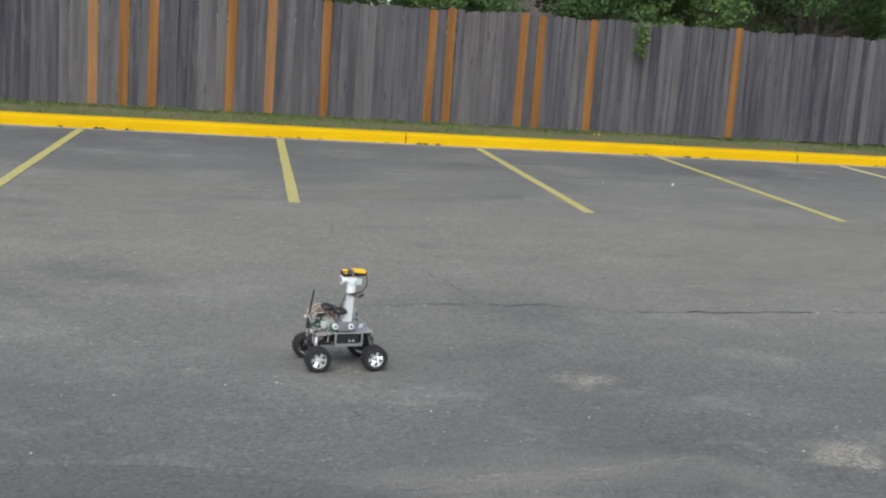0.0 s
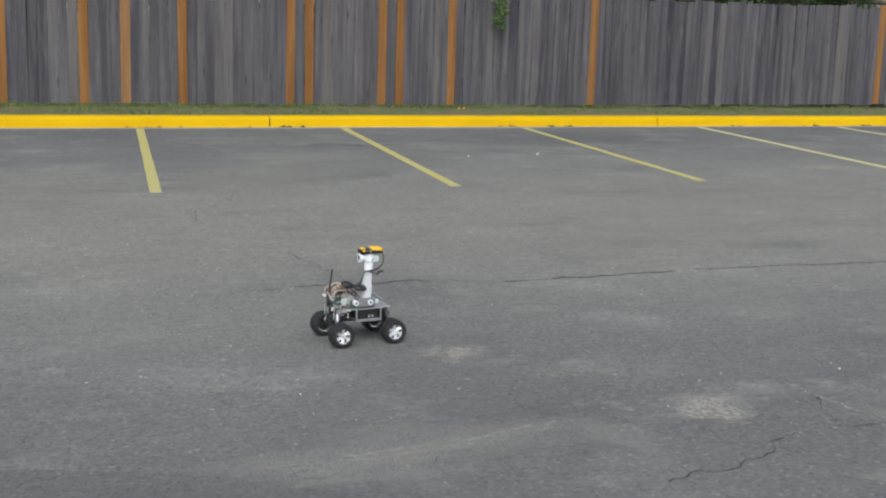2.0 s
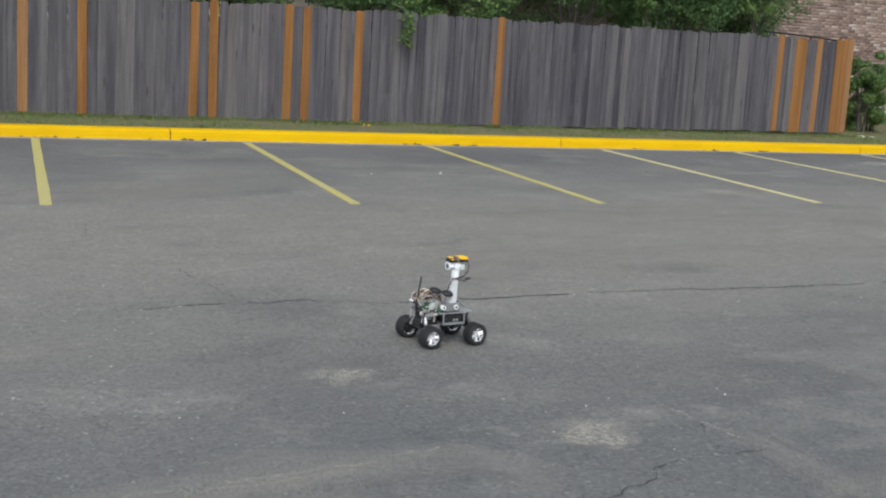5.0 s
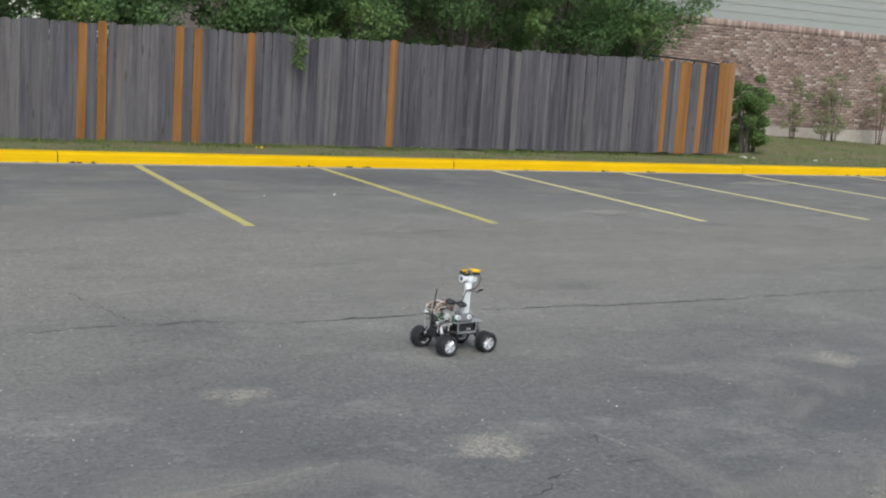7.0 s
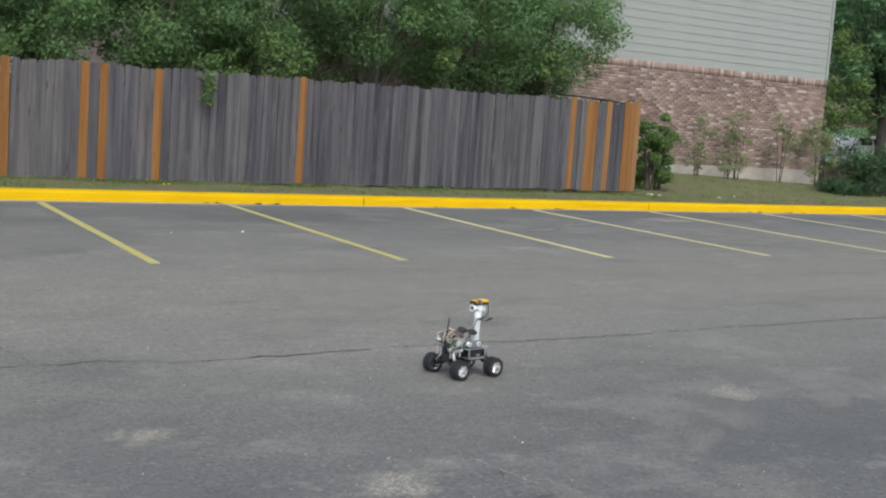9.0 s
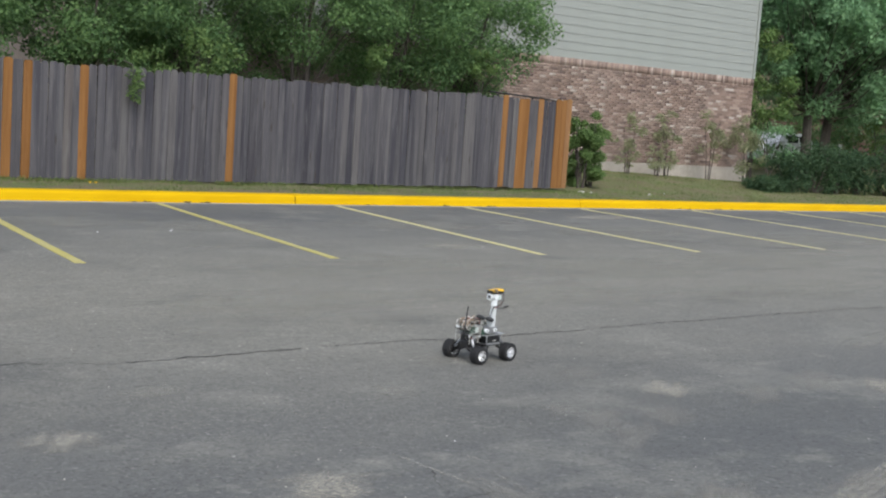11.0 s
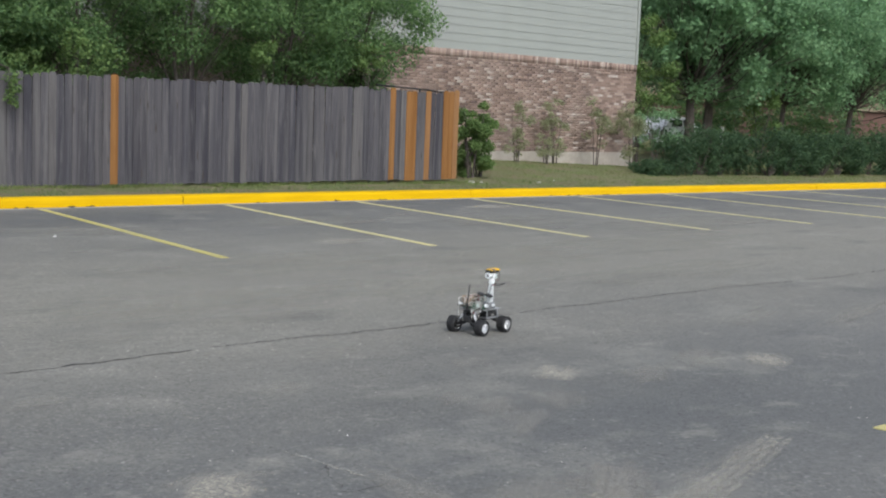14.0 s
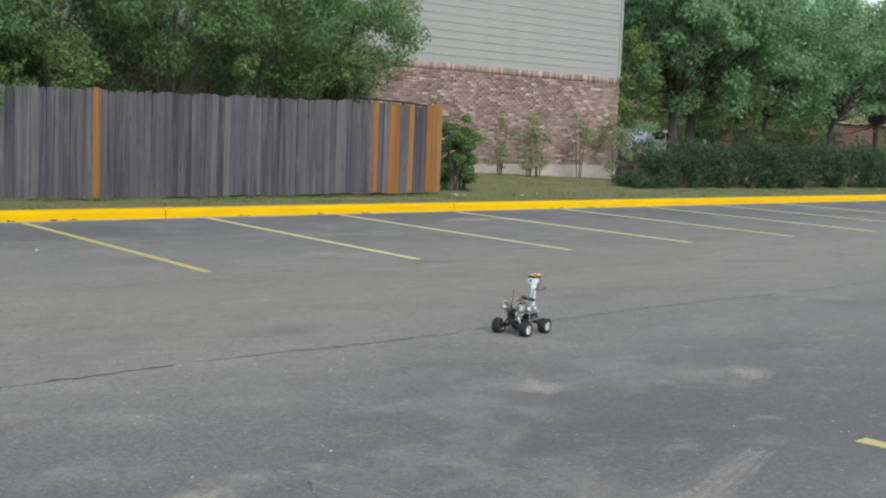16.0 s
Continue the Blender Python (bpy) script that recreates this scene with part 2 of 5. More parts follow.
CEDAR = board_material("new_orange_cedar_picket", [(0.0, (0.165, 0.076, 0.022)), (0.7, (0.205, 0.096, 0.029)), (1.0, (0.27, 0.155, 0.078))], True)
SOIL = soil_material()
GRASS = leaf_material("verge_grass_blades", (0.12, 0.175, 0.055), (0.22, 0.27, 0.10), (0.36, 0.30, 0.17))
LEAF_BUSH = leaf_material("privet_leaves", (0.080, 0.155, 0.068), (0.185, 0.30, 0.115))
LEAF_LIGHT = leaf_material("young_bright_leaves", (0.10, 0.175, 0.06), (0.21, 0.31, 0.11))
LEAF_OAK = leaf_material("oak_leaves", (0.14, 0.265, 0.140), (0.25, 0.41, 0.21))
LEAF_HEDGE = leaf_material("hedge_leaves", (0.038, 0.08, 0.045), (0.09, 0.15, 0.07))
LEAF_PALE = leaf_material("thin_shrub_leaves", (0.22, 0.25, 0.14), (0.33, 0.35, 0.20))
BARK = plain("grey_brown_bark", (0.10, 0.084, 0.072), 0.95, vary=0.5, scale=18, bump=0.8)
BRICK = brick_material()
MORTAR = plain("grey_mortar", (0.265, 0.215, 0.185), 0.95, scale=20, bump=0.3)
FOUNDATION = plain("pale_concrete_footing", (0.42, 0.38, 0.33), 0.95, scale=12, bump=0.3)
SIDING = plain("pale_green_grey_siding", (0.275, 0.292, 0.268), 0.65, vary=0.06, scale=8, bump=0.08)
TRIM = plain("grey_corner_trim", (0.26, 0.28, 0.255), 0.6, vary=0.08, scale=8)
ROOF = plain("grey_shingle_roof", (0.12, 0.11, 0.10), 0.95, scale=14, bump=0.5)
FAR_BRICK = plain("far_red_brick", (0.115, 0.062, 0.048), 0.95, scale=6, bump=0.2)
FAR_TAN = plain("far_tan_siding", (0.22, 0.18, 0.12), 0.8, scale=4)
FAR_TRIM = plain("far_white_trim", (0.62, 0.62, 0.6), 0.7, scale=4)
CAR_WHITE = plain("white_car_paint", (0.72, 0.73, 0.73), 0.3, vary=0.06, scale=4, bump=0.0)
DARK_GLASS = plain("dark_window_glass", (0.02, 0.022, 0.025), 0.08, vary=0.1, scale=3, bump=0.0)
STONE = plain("pale_stone", (0.50, 0.48, 0.43), 0.9, scale=30, bump=0.3)
RUBBER = plain("black_tyre_rubber", (0.018, 0.018, 0.019), 0.75, scale=120, bump=0.2)
CHROME = plain("chromed_plastic", (0.80, 0.81, 0.82), 0.22, 0.65, vary=0.1, scale=60, bump=0.02)
BLACK = plain("black_plastic", (0.014, 0.014, 0.015), 0.45, scale=80)
ALU = plain("brushed_aluminium", (0.50, 0.51, 0.52), 0.38, 0.85, vary=0.15, scale=60)
GREY_PLATE = plain("dark_grey_plate", (0.10, 0.105, 0.11), 0.5, vary=0.2, scale=50)
PVC = plain("white_plastic_pipe", (0.74, 0.77, 0.77), 0.4, vary=0.06, scale=60, bump=0.03)
CLEAR = plain("milky_clear_plastic", (0.52, 0.60, 0.57), 0.25, vary=0.1, scale=60)
YELLOW = plain("glossy_yellow_plastic", (0.90, 0.52, 0.006), 0.3, vary=0.1, scale=60, bump=0.02)
MAST = plain("pale_grey_plastic", (0.56, 0.585, 0.585), 0.5, vary=0.1, scale=60, bump=0.03)
FOOT = plain("grey_painted_box", (0.19, 0.195, 0.20), 0.5, vary=0.2, scale=50)
DECK = plain("pale_scratched_aluminium", (0.34, 0.35, 0.35), 0.45, 0.3, vary=0.15, scale=60)
BOARD = plain("green_circuit_board", (0.055, 0.105, 0.075), 0.5, vary=0.4, scale=160)
CHIP = plain("pale_solder_and_chips", (0.45, 0.45, 0.42), 0.45, 0.3, vary=0.3, scale=120)
WIRE_TAN = plain("tan_hook_up_wire", (0.34, 0.245, 0.165), 0.5, vary=0.2)
WIRE_RED = plain("red_hook_up_wire", (0.28, 0.04, 0.045), 0.5, vary=0.2)
WIRE_WHITE = plain("white_hook_up_wire", (0.62, 0.60, 0.56), 0.5, vary=0.1)
LITTER = plain("white_paper_litter", (0.75, 0.75, 0.73), 0.8, vary=0.1)


# ---- shaping helpers ----
def mesh_of(bm, name, material, smooth=False):
    me = bpy.data.meshes.new(name)
    bmesh.ops.recalc_face_normals(bm, faces=bm.faces)
    bm.to_mesh(me)
    bm.free()
    me.materials.append(material)
    if smooth:
        me.shade_smooth()
        me.set_sharp_from_angle(angle=radians(38))
    return me


def part(name, bm, material, parent=None, label="", smooth=False, kind=""):
    """Links a bmesh as one mesh object, under a thing or a part where one is given."""
    ob = new(name, mesh_of(bm, name, material, smooth))
    ob.parent = parent
    return tagged(ob, label=label, kind=kind)


def shared(name, me, parent, m):
    """One more object on a mesh that others use too."""
    ob = new(name, me)
    ob.parent = parent
    ob.matrix_basis = m
    return ob


def empty(name, m=None):
    ob = new(name)
    ob.empty_display_size = 0.1
    if m is not None:
        ob.matrix_basis = m
    return ob


def box(bm, c, s, turn=(0, 0, 0), bevel=0.0):
    r = bmesh.ops.create_cube(bm, size=1.0, matrix=pose(*c, *turn) @ Matrix.Diagonal((*s, 1)))
    if bevel:
        edges = list({e for v in r["verts"] for e in v.link_edges})
        bmesh.ops.bevel(bm, geom=edges, offset=bevel, segments=2, affect="EDGES", profile=0.5)
    return bm


def rod(bm, a, b, r0, r1=None, seg=12):
    a, b = Vector(a), Vector(b)
    turn = (b - a).to_track_quat("Z", "Y").to_matrix().to_4x4()
    bmesh.ops.create_cone(bm, cap_ends=True, segments=seg, radius1=r0, radius2=r0 if r1 is None else r1, depth=(b - a).length,
                          matrix=Matrix.Translation((a + b) / 2) @ turn)
    return bm


def tube(bm, pts, radii, seg=8):
    """A round tube along a line of points."""
    pts = [Vector(p) for p in pts]
    radii = radii if isinstance(radii, (list, tuple)) else [radii] * len(pts)
    rings = []
    for i, p in enumerate(pts):
        d = (pts[min(i + 1, len(pts) - 1)] - pts[max(i - 1, 0)]).normalized()
        side = d.orthogonal().normalized() if i == 0 else (side - d * side.dot(d)).normalized()
        up = d.cross(side)
        rings.append([bm.verts.new(p + (side * math.cos(a) + up * math.sin(a)) * radii[i]) for a in (2 * math.pi * k / seg for k in range(seg))])
    for r0, r1 in zip(rings, rings[1:]):
        for k in range(seg):
            bm.faces.new((r0[k], r0[(k + 1) % seg], r1[(k + 1) % seg], r1[k]))
    bm.faces.new(rings[0][::-1])
    bm.faces.new(rings[-1])
    return bm


def lathe(bm, profile, seg=32):
    """Turns (radius, y) pairs round the y axis."""
    rings = [[bm.verts.new((r * math.cos(a), y, r * math.sin(a))) for a in (2 * math.pi * k / seg for k in range(seg))] for r, y in profile]
    for r0, r1 in zip(rings, rings[1:]):
        for k in range(seg):
            bm.faces.new((r0[k], r0[(k + 1) % seg], r1[(k + 1) % seg], r1[k]))
    return bm


def outline(bm, pts, z0, z1):
    """A flat slab with the given outline."""
    lo = [bm.verts.new((x, y, z0)) for x, y in pts]
    hi = [bm.verts.new((x, y, z1)) for x, y in pts]
    bm.faces.new(hi)
    bm.faces.new(lo[::-1])
    for i in range(len(pts)):
        j = (i + 1) % len(pts)
        bm.faces.new((lo[i], lo[j], hi[j], hi[i]))
    return bm


def raw_mesh(name, verts, faces, material):
    """A mesh straight from numpy arrays; faces all have the same number of corners."""
    me = bpy.data.meshes.new(name)
    n, k = faces.shape
    me.vertices.add(len(verts))
    me.vertices.foreach_set("co", verts.astype(np.float32).ravel())
    me.loops.add(n * k)
    me.loops.foreach_set("vertex_index", faces.astype(np.int32).ravel())
    me.polygons.add(n)
    me.polygons.foreach_set("loop_start", np.arange(0, n * k, k, dtype=np.int32))
    me.update(calc_edges=True)
    me.validate()
    me.materials.append(material)
    return me


def unit(a):
    return a / np.maximum(np.linalg.norm(a, axis=1, keepdims=True), 1e-6)


def leaves(name, centres, radii, count, size, material, rng, flat=0.75):
    """Many small folded leaves scattered in clumps."""
    centres, radii = np.array(centres), np.array(radii)
    pick = rng.choice(len(centres), count, p=radii ** 2 / (radii ** 2).sum())
    d = unit(rng.normal(size=(count, 3)))
    reach = rng.random((count, 1)) ** 0.45
    pos = centres[pick] + d * reach * radii[pick][:, None] * np.array([1, 1, flat])
    nrm = unit(d * 0.8 + rng.normal(size=(count, 3)) * 0.6 + np.array([0, 0, 0.6]))
    along = unit(np.cross(nrm, rng.normal(size=(count, 3))))
    across = np.cross(nrm, along)
    s = size * rng.uniform(0.6, 1.35, (count, 1))
    v = np.empty((count, 4, 3))
    v[:, 0] = pos - along * s * 0.5
    v[:, 1] = pos + across * s * 0.33 + nrm * s * 0.12
    v[:, 2] = pos + along * s * 0.55 - nrm * s * 0.08
    v[:, 3] = pos - across * s * 0.33 + nrm * s * 0.12
    i = np.arange(count)[:, None] * 4
    tri = np.concatenate([np.concatenate([i, i + 1, i + 2], 1), np.concatenate([i, i + 2, i + 3], 1)])
    return raw_mesh(name, v.reshape(-1, 3), tri, material)


# ---- the lot: asphalt, seal, stains, cracks, lines, kerb ----
KERB_Y = 16.14


def lawn_height(x, y):
    up = min(1, max(0, (y - 18.5) / 3.5))
    return 0.135 + up * (0.09 + 0.18 * min(1, max(0, (28 - x) / 6.0)))


def build_lot():
    bm = bmesh.new()
    xs = [-1500, -60, -20, 0, 20, 60, 1500]
    ys = [-1500, -40, -10, 3, 10, KERB_Y + 0.02, 70, 1500]
    grid = [[bm.verts.new((x, y, 0)) for x in xs] for y in ys]
    for r0, r1 in zip(grid, grid[1:]):
        for k in range(len(xs) - 1):
            bm.faces.new((r0[k], r0[k + 1], r1[k + 1], r1[k]))
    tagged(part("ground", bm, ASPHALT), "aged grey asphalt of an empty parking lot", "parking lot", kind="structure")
    bm = bmesh.new()
    seal = [(-6, 3.95), (-2.2, 4.12), (-0.9, 4.13), (0.03, 4.06), (0.35, 3.94), (0.63, 3.82), (1.03, 3.54), (1.35, 3.2), (1.6, 2.7), (1.75, 1.5), (1.8, -4), (-6, -4)]
    outline(bm, seal, -0.01, 0.004)
    tagged(part("pavement", bm, ASPHALT_SEAL), "darker sealed patch of asphalt with a curved edge", "asphalt patch", kind="structure")


def stain(x, y, rx, ry, turn, material, label):
    bm = bmesh.new()
    ring = [bm.verts.new((math.cos(a), math.sin(a), 0)) for a in (2 * math.pi * k / 20 for k in range(20))]
    bm.faces.new(ring)
    ob = part("scuff_mark", bm, material)
    stain.level = 0.0045 + 0.00002 * stain.count
    stain.count += 1
    ob.matrix_basis = Matrix.Translation((x, y, stain.level)) @ pose(0, 0, 0, 0, 0, turn) @ Matrix.Diagonal((rx * 1.35, ry * 1.35, 1, 1))
    tagged(ob, label, "scuff mark", "scuff marks on the asphalt", "structure")


stain.count = 0


def ribbon(name, pts, width, material, label, category, seed, wander=0.02, step=0.06, broken=-0.22):
    """A thin ragged strip on the asphalt along a line of points."""
    rng = random.Random(seed)
    path = []
    for (x0, y0), (x1, y1) in zip(pts, pts[1:]):
        n = max(1, int(math.hypot(x1 - x0, y1 - y0) / step))
        path += [(x0 + (x1 - x0) * k / n, y0 + (y1 - y0) * k / n) for k in range(n)]
    path.append(pts[-1])
    bm = bmesh.new()
    last, drift = None, 0.0
    for i, (x, y) in enumerate(path):
        j = path[min(i + 1, len(path) - 1)]
        k = path[max(i - 1, 0)]
        d = Vector((j[0] - k[0], j[1] - k[1], 0)).normalized()
        n = Vector((-d.y, d.x, 0))
        drift = drift * 0.85 + rng.uniform(-wander, wander)
        w = width * rng.choice((0.25, 0.5, 0.8, 1.0, 1.5)) * rng.uniform(0.7, 1.2)
        c = Vector((x, y, 0.003)) + n * drift
        pair = (bm.verts.new(c + n * w / 2), bm.verts.new(c - n * w / 2))
        if last and noise.noise((x * 2.6, y * 2.6, seed * 3.7)) > broken:
            bm.faces.new((last[0], last[1], pair[1], pair[0]))
        last = pair
    tagged(part(name, bm, material), label, category, kind="structure")


def tyre_mark(pts, width, label):
    """Prints of tread bars along a driven line."""
    bm = bmesh.new()
    rng = random.Random(len(pts) * 7 + int(pts[0][0] * 10))
    for (x0, y0), (x1, y1) in zip(pts, pts[1:]):
        d = Vector((x1 - x0, y1 - y0, 0))
        n = max(1, int(d.length / 0.036))
        d.normalize()
        side = Vector((-d.y, d.x, 0))
        for k in range(n):
            p = Vector((x0 + (x1 - x0) * k / n, y0 + (y1 - y0) * k / n, 0.0034))
            for s in (-1, 1):
                if rng.random() < 0.2:
                    continue
                a = p + side * s * width * 0.08
                e = p + side * s * width * rng.uniform(0.42, 0.52) + d * 0.022
                w = d * rng.uniform(0.008, 0.015)
                bm.faces.new([bm.verts.new(q) for q in (a - w, e - w, e + w, a + w)])
    tagged(part("tyre_mark", bm, DUST), label, "tyre mark", "tyre marks on the asphalt", "structure")


# worn also picks the cream paint that has low-angle sheen in its colour
def parking_line(a, b, width=0.098, worn=False):
    a, b = Vector((*a, 0)), Vector((*b, 0))
    d = (b - a).normalized()
    n = Vector((-d.y, d.x, 0)) * width / 2
    bm = bmesh.new()
    rng = random.Random(int(a.x * 100))
    k = 24
    left = [a.lerp(b, i / k) + n * rng.uniform(0.93, 1.05) for i in range(k + 1)]
    right = [a.lerp(b, i / k) - n * rng.uniform(0.93, 1.05) for i in range(k, -1, -1)]
    outline(bm, [(p.x, p.y) for p in left + right], -0.01, 0.006)
    tagged(part("parking_line", bm, LINE_PALE if worn else LINE), "faded cream-yellow painted parking stall line on asphalt, sheen in the colour" if worn else "worn yellow painted parking stall line on asphalt", "parking line", "parking stall lines", "structure")


def build_kerb():
    """Painted kerb in cast lengths of six metres with open joints."""
    profile = [(0.0, -0.05), (0.012, 0.10), (0.022, 0.126), (0.045, 0.142), (0.075, 0.147), (0.25, 0.149), (0.27, 0.142), (0.275, -0.05)]
    kerb = tagged(empty("kerb"), "bright yellow painted concrete kerb along the lot", "kerb", kind="structure")
    joints = [-38.3, -32.3, -26.3, -20.3, -14.3, -8.4, -2.4, 3.61, 9.59, 15.61, 21.6, 27.6, 33.6, 39.6, 45.6, 51.6, 57.6, 63.6]
    rng = random.Random(4)
    for x0, x1 in zip(joints, joints[1:]):
        bm = bmesh.new()
        n = 20
        rings = []
        for i in range(n + 1):
            x = x0 + 0.008 + (x1 - x0 - 0.016) * i / n
            w = rng.uniform(-0.004, 0.004)
            rings.append([bm.verts.new((x, KERB_Y + y + w, z + rng.uniform(-0.002, 0.002))) for y, z in profile])
        for r0, r1 in zip(rings, rings[1:]):
            for k in range(len(profile) - 1):
                bm.faces.new((r0[k], r1[k], r1[k + 1], r0[k + 1]))
        bm.faces.new(rings[0])
        bm.faces.new(rings[-1][::-1])
        part("kerb_section", bm, KERB, kerb, smooth=True)
    bm = bmesh.new()
    box(bm, (12.6, KERB_Y + 0.13, 0.03), (102, 0.2, 0.16))
    part("kerb_core", bm, CRACK, kerb, "dark dirty joint filling")
    bm = bmesh.new()
    outline(bm, [(-38, KERB_Y - 0.10), (64, KERB_Y - 0.10), (64, KERB_Y + 0.01), (-38, KERB_Y + 0.01)], -0.01, 0.005)
    part("gutter_edge", bm, GUTTER, kerb, "thin pale concrete gutter edge")


def build_lawn():
    bm = bmesh.new()
    xs = np.concatenate([np.linspace(-60, -10, 6), np.linspace(-8, 44, 105), np.linspace(48, 120, 8)])
    ys = np.concatenate([np.linspace(KERB_Y + 0.26, 24, 32), np.linspace(26, 120, 10)])
    rows = []
    for j, y in enumerate(ys):
        row = []
        for x in xs:
            z = lawn_height(x, y) + 0.02 * noise.noise((x * 1.3, y * 1.3, 0)) + 0.012 * noise.noise((x * 5, y * 5, 3))
            row.append(bm.verts.new((x, y, z - (0.012 if j == 0 else 0))))
        rows.append(row)
    for r0, r1 in zip(rows, rows[1:]):
        for k in range(len(xs) - 1):
            bm.faces.new((r0[k], r0[k + 1], r1[k + 1], r1[k]))
    tagged(part("lawn", bm, SOIL, smooth=True), "patchy green and brown grass verge behind the kerb", "lawn", kind="structure")
    rng = np.random.default_rng(5)
    spots = []
    def strew(n, x0, x1, y0, y1, keep):
        p = np.stack([rng.uniform(x0, x1, n), rng.uniform(y0, y1, n)], 1)
        spots.append(p[[keep(x, y) for x, y in p]])
    patch = lambda x, y: noise.noise((x * 0.8, y * 1.6, 7.0))
    strew(13000, -7, 17.5, KERB_Y + 0.28, 18.2, lambda x, y: patch(x, y) + (0.30 if x < 3 else 0.0) > rng.uniform(-0.35, 0.5))
    strew(7000, -7, 17.6, 17.95, 18.22, lambda x, y: patch(x * 2, y) > -0.25)
    strew(30000, 17, 40, KERB_Y + 0.28, 22.4, lambda x, y: patch(x, y) > rng.uniform(-0.5, 0.35))
    p = np.concatenate(spots)
    n = len(p)
    z = np.array([lawn_height(x, y) for x, y in p])
    h = rng.uniform(0.02, 0.055, n) + (np.abs(p[:, 1] - 18.05) < 0.2) * rng.uniform(-0.01, 0.035, n) * (p[:, 0] < 17.5)
    a = rng.uniform(0, 2 * np.pi, n)
    w = rng.uniform(0.005, 0.012, n)
    lean = rng.normal(0, 0.028, (n, 2))
    v = np.empty((n, 3, 3))
    base = np.stack([p[:, 0], p[:, 1], z - 0.005], 1)
    side = np.stack([np.cos(a) * w, np.sin(a) * w, np.zeros(n)], 1)
    v[:, 0], v[:, 1] = base - side, base + side
    v[:, 2] = base + np.stack([lean[:, 0], lean[:, 1], h], 1)
    ob = new("grass", raw_mesh("grass", v.reshape(-1, 3), np.arange(3 * n).reshape(-1, 3), GRASS))
    tagged(ob, "short patchy green grass blades on the verge", "grass", kind="stuff")


build_lot()
for x, y, rx, ry, turn in [(2.66, 4.02, 0.22, 0.20, 20), (1.92, 5.02, 0.19, 0.15, 55), (5.46, 4.78, 0.20, 0.17, 40), (6.98, 4.30, 0.26, 0.16, 35), (8.79, 11.13, 0.42, 0.28, 10), (14.62, 14.53, 0.75, 0.36, 0)]:
    stain(x, y, rx, ry, turn, PALE_STAIN, "pale scuffed patch worn into grey asphalt")
for x, y, rx, ry, turn in [(3.86, 5.28, 0.20, 0.15, 30), (4.56, 4.40, 0.24, 0.14, 40), (4.48, 4.63, 0.18, 0.10, 40), (4.46, 4.07, 0.30, 0.12, 40), (6.64, 4.58, 0.36, 0.16, 35), (5.50, 9.97, 0.45, 0.24, 5), (5.21, 5.27, 0.22, 0.13, 30),
                           (4.66, 5.96, 0.28, 0.16, 20), (0.62, 5.71, 0.34, 0.18, 10), (5.95, 4.47, 0.3, 0.15, 35), (2.66, 5.71, 0.24, 0.15, 20), (5.28, 8.02, 0.45, 0.24, 5), (3.73, 7.09, 0.34, 0.2, 10), (7.94, 8.66, 0.6, 0.3, 8), (4.94, 4.3, 0.24, 0.14, 35),
                           (1.3, 3.86, 0.7, 0.3, 4), (3.6, 3.1, 0.45, 0.3, -20), (4.06, 3.16, 0.3, 0.2, 30),
                           (8.5, 5.4, 0.6, 0.14, 15), (9.4, 5.0, 0.9, 0.12, 14), (5.2, 7.3, 0.6, 0.25, 5)]:
    stain(x, y, rx, ry, turn, FAINT_STAIN, "faint dusty smear on grey asphalt")
for x, y, rx, ry in [(2.6, 14.6, 0.8, 0.5), (3.7, 14.3, 0.7, 0.5), (4.95, 13.7, 0.9, 0.6), (0.2, 11.2, 1.1, 0.8), (2.3, 11.2, 1.2, 0.8), (3.2, 12.7, 0.8, 0.5), (6.7, 13.2, 0.9, 0.6), (4.9, 8.1, 1.4, 0.6), (7.0, 9.7, 1.4, 0.7),
                     (9.5, 9.2, 1.8, 0.8), (12.5, 9.6, 2.2, 0.8), (10.2, 7.6, 1.6, 0.5), (7.2, 7.9, 1.3, 0.5), (15.5, 11.2, 2.2, 0.8), (12.8, 12.4, 1.4, 0.6), (9.8, 13.4, 1.2, 0.6)]:
    stain(x, y, rx, ry, 4, BROAD_DUST, "broad pale dusty area on grey asphalt")
rng = random.Random(21)
for k in range(24):
    stain(-1 + 0.75 * k + rng.uniform(-0.3, 0.3), rng.uniform(6.8, 14.5), rng.uniform(0.2, 0.6), rng.uniform(0.12, 0.3), rng.uniform(-25, 25), FAINT_STAIN, "faint dusty smear on grey asphalt")
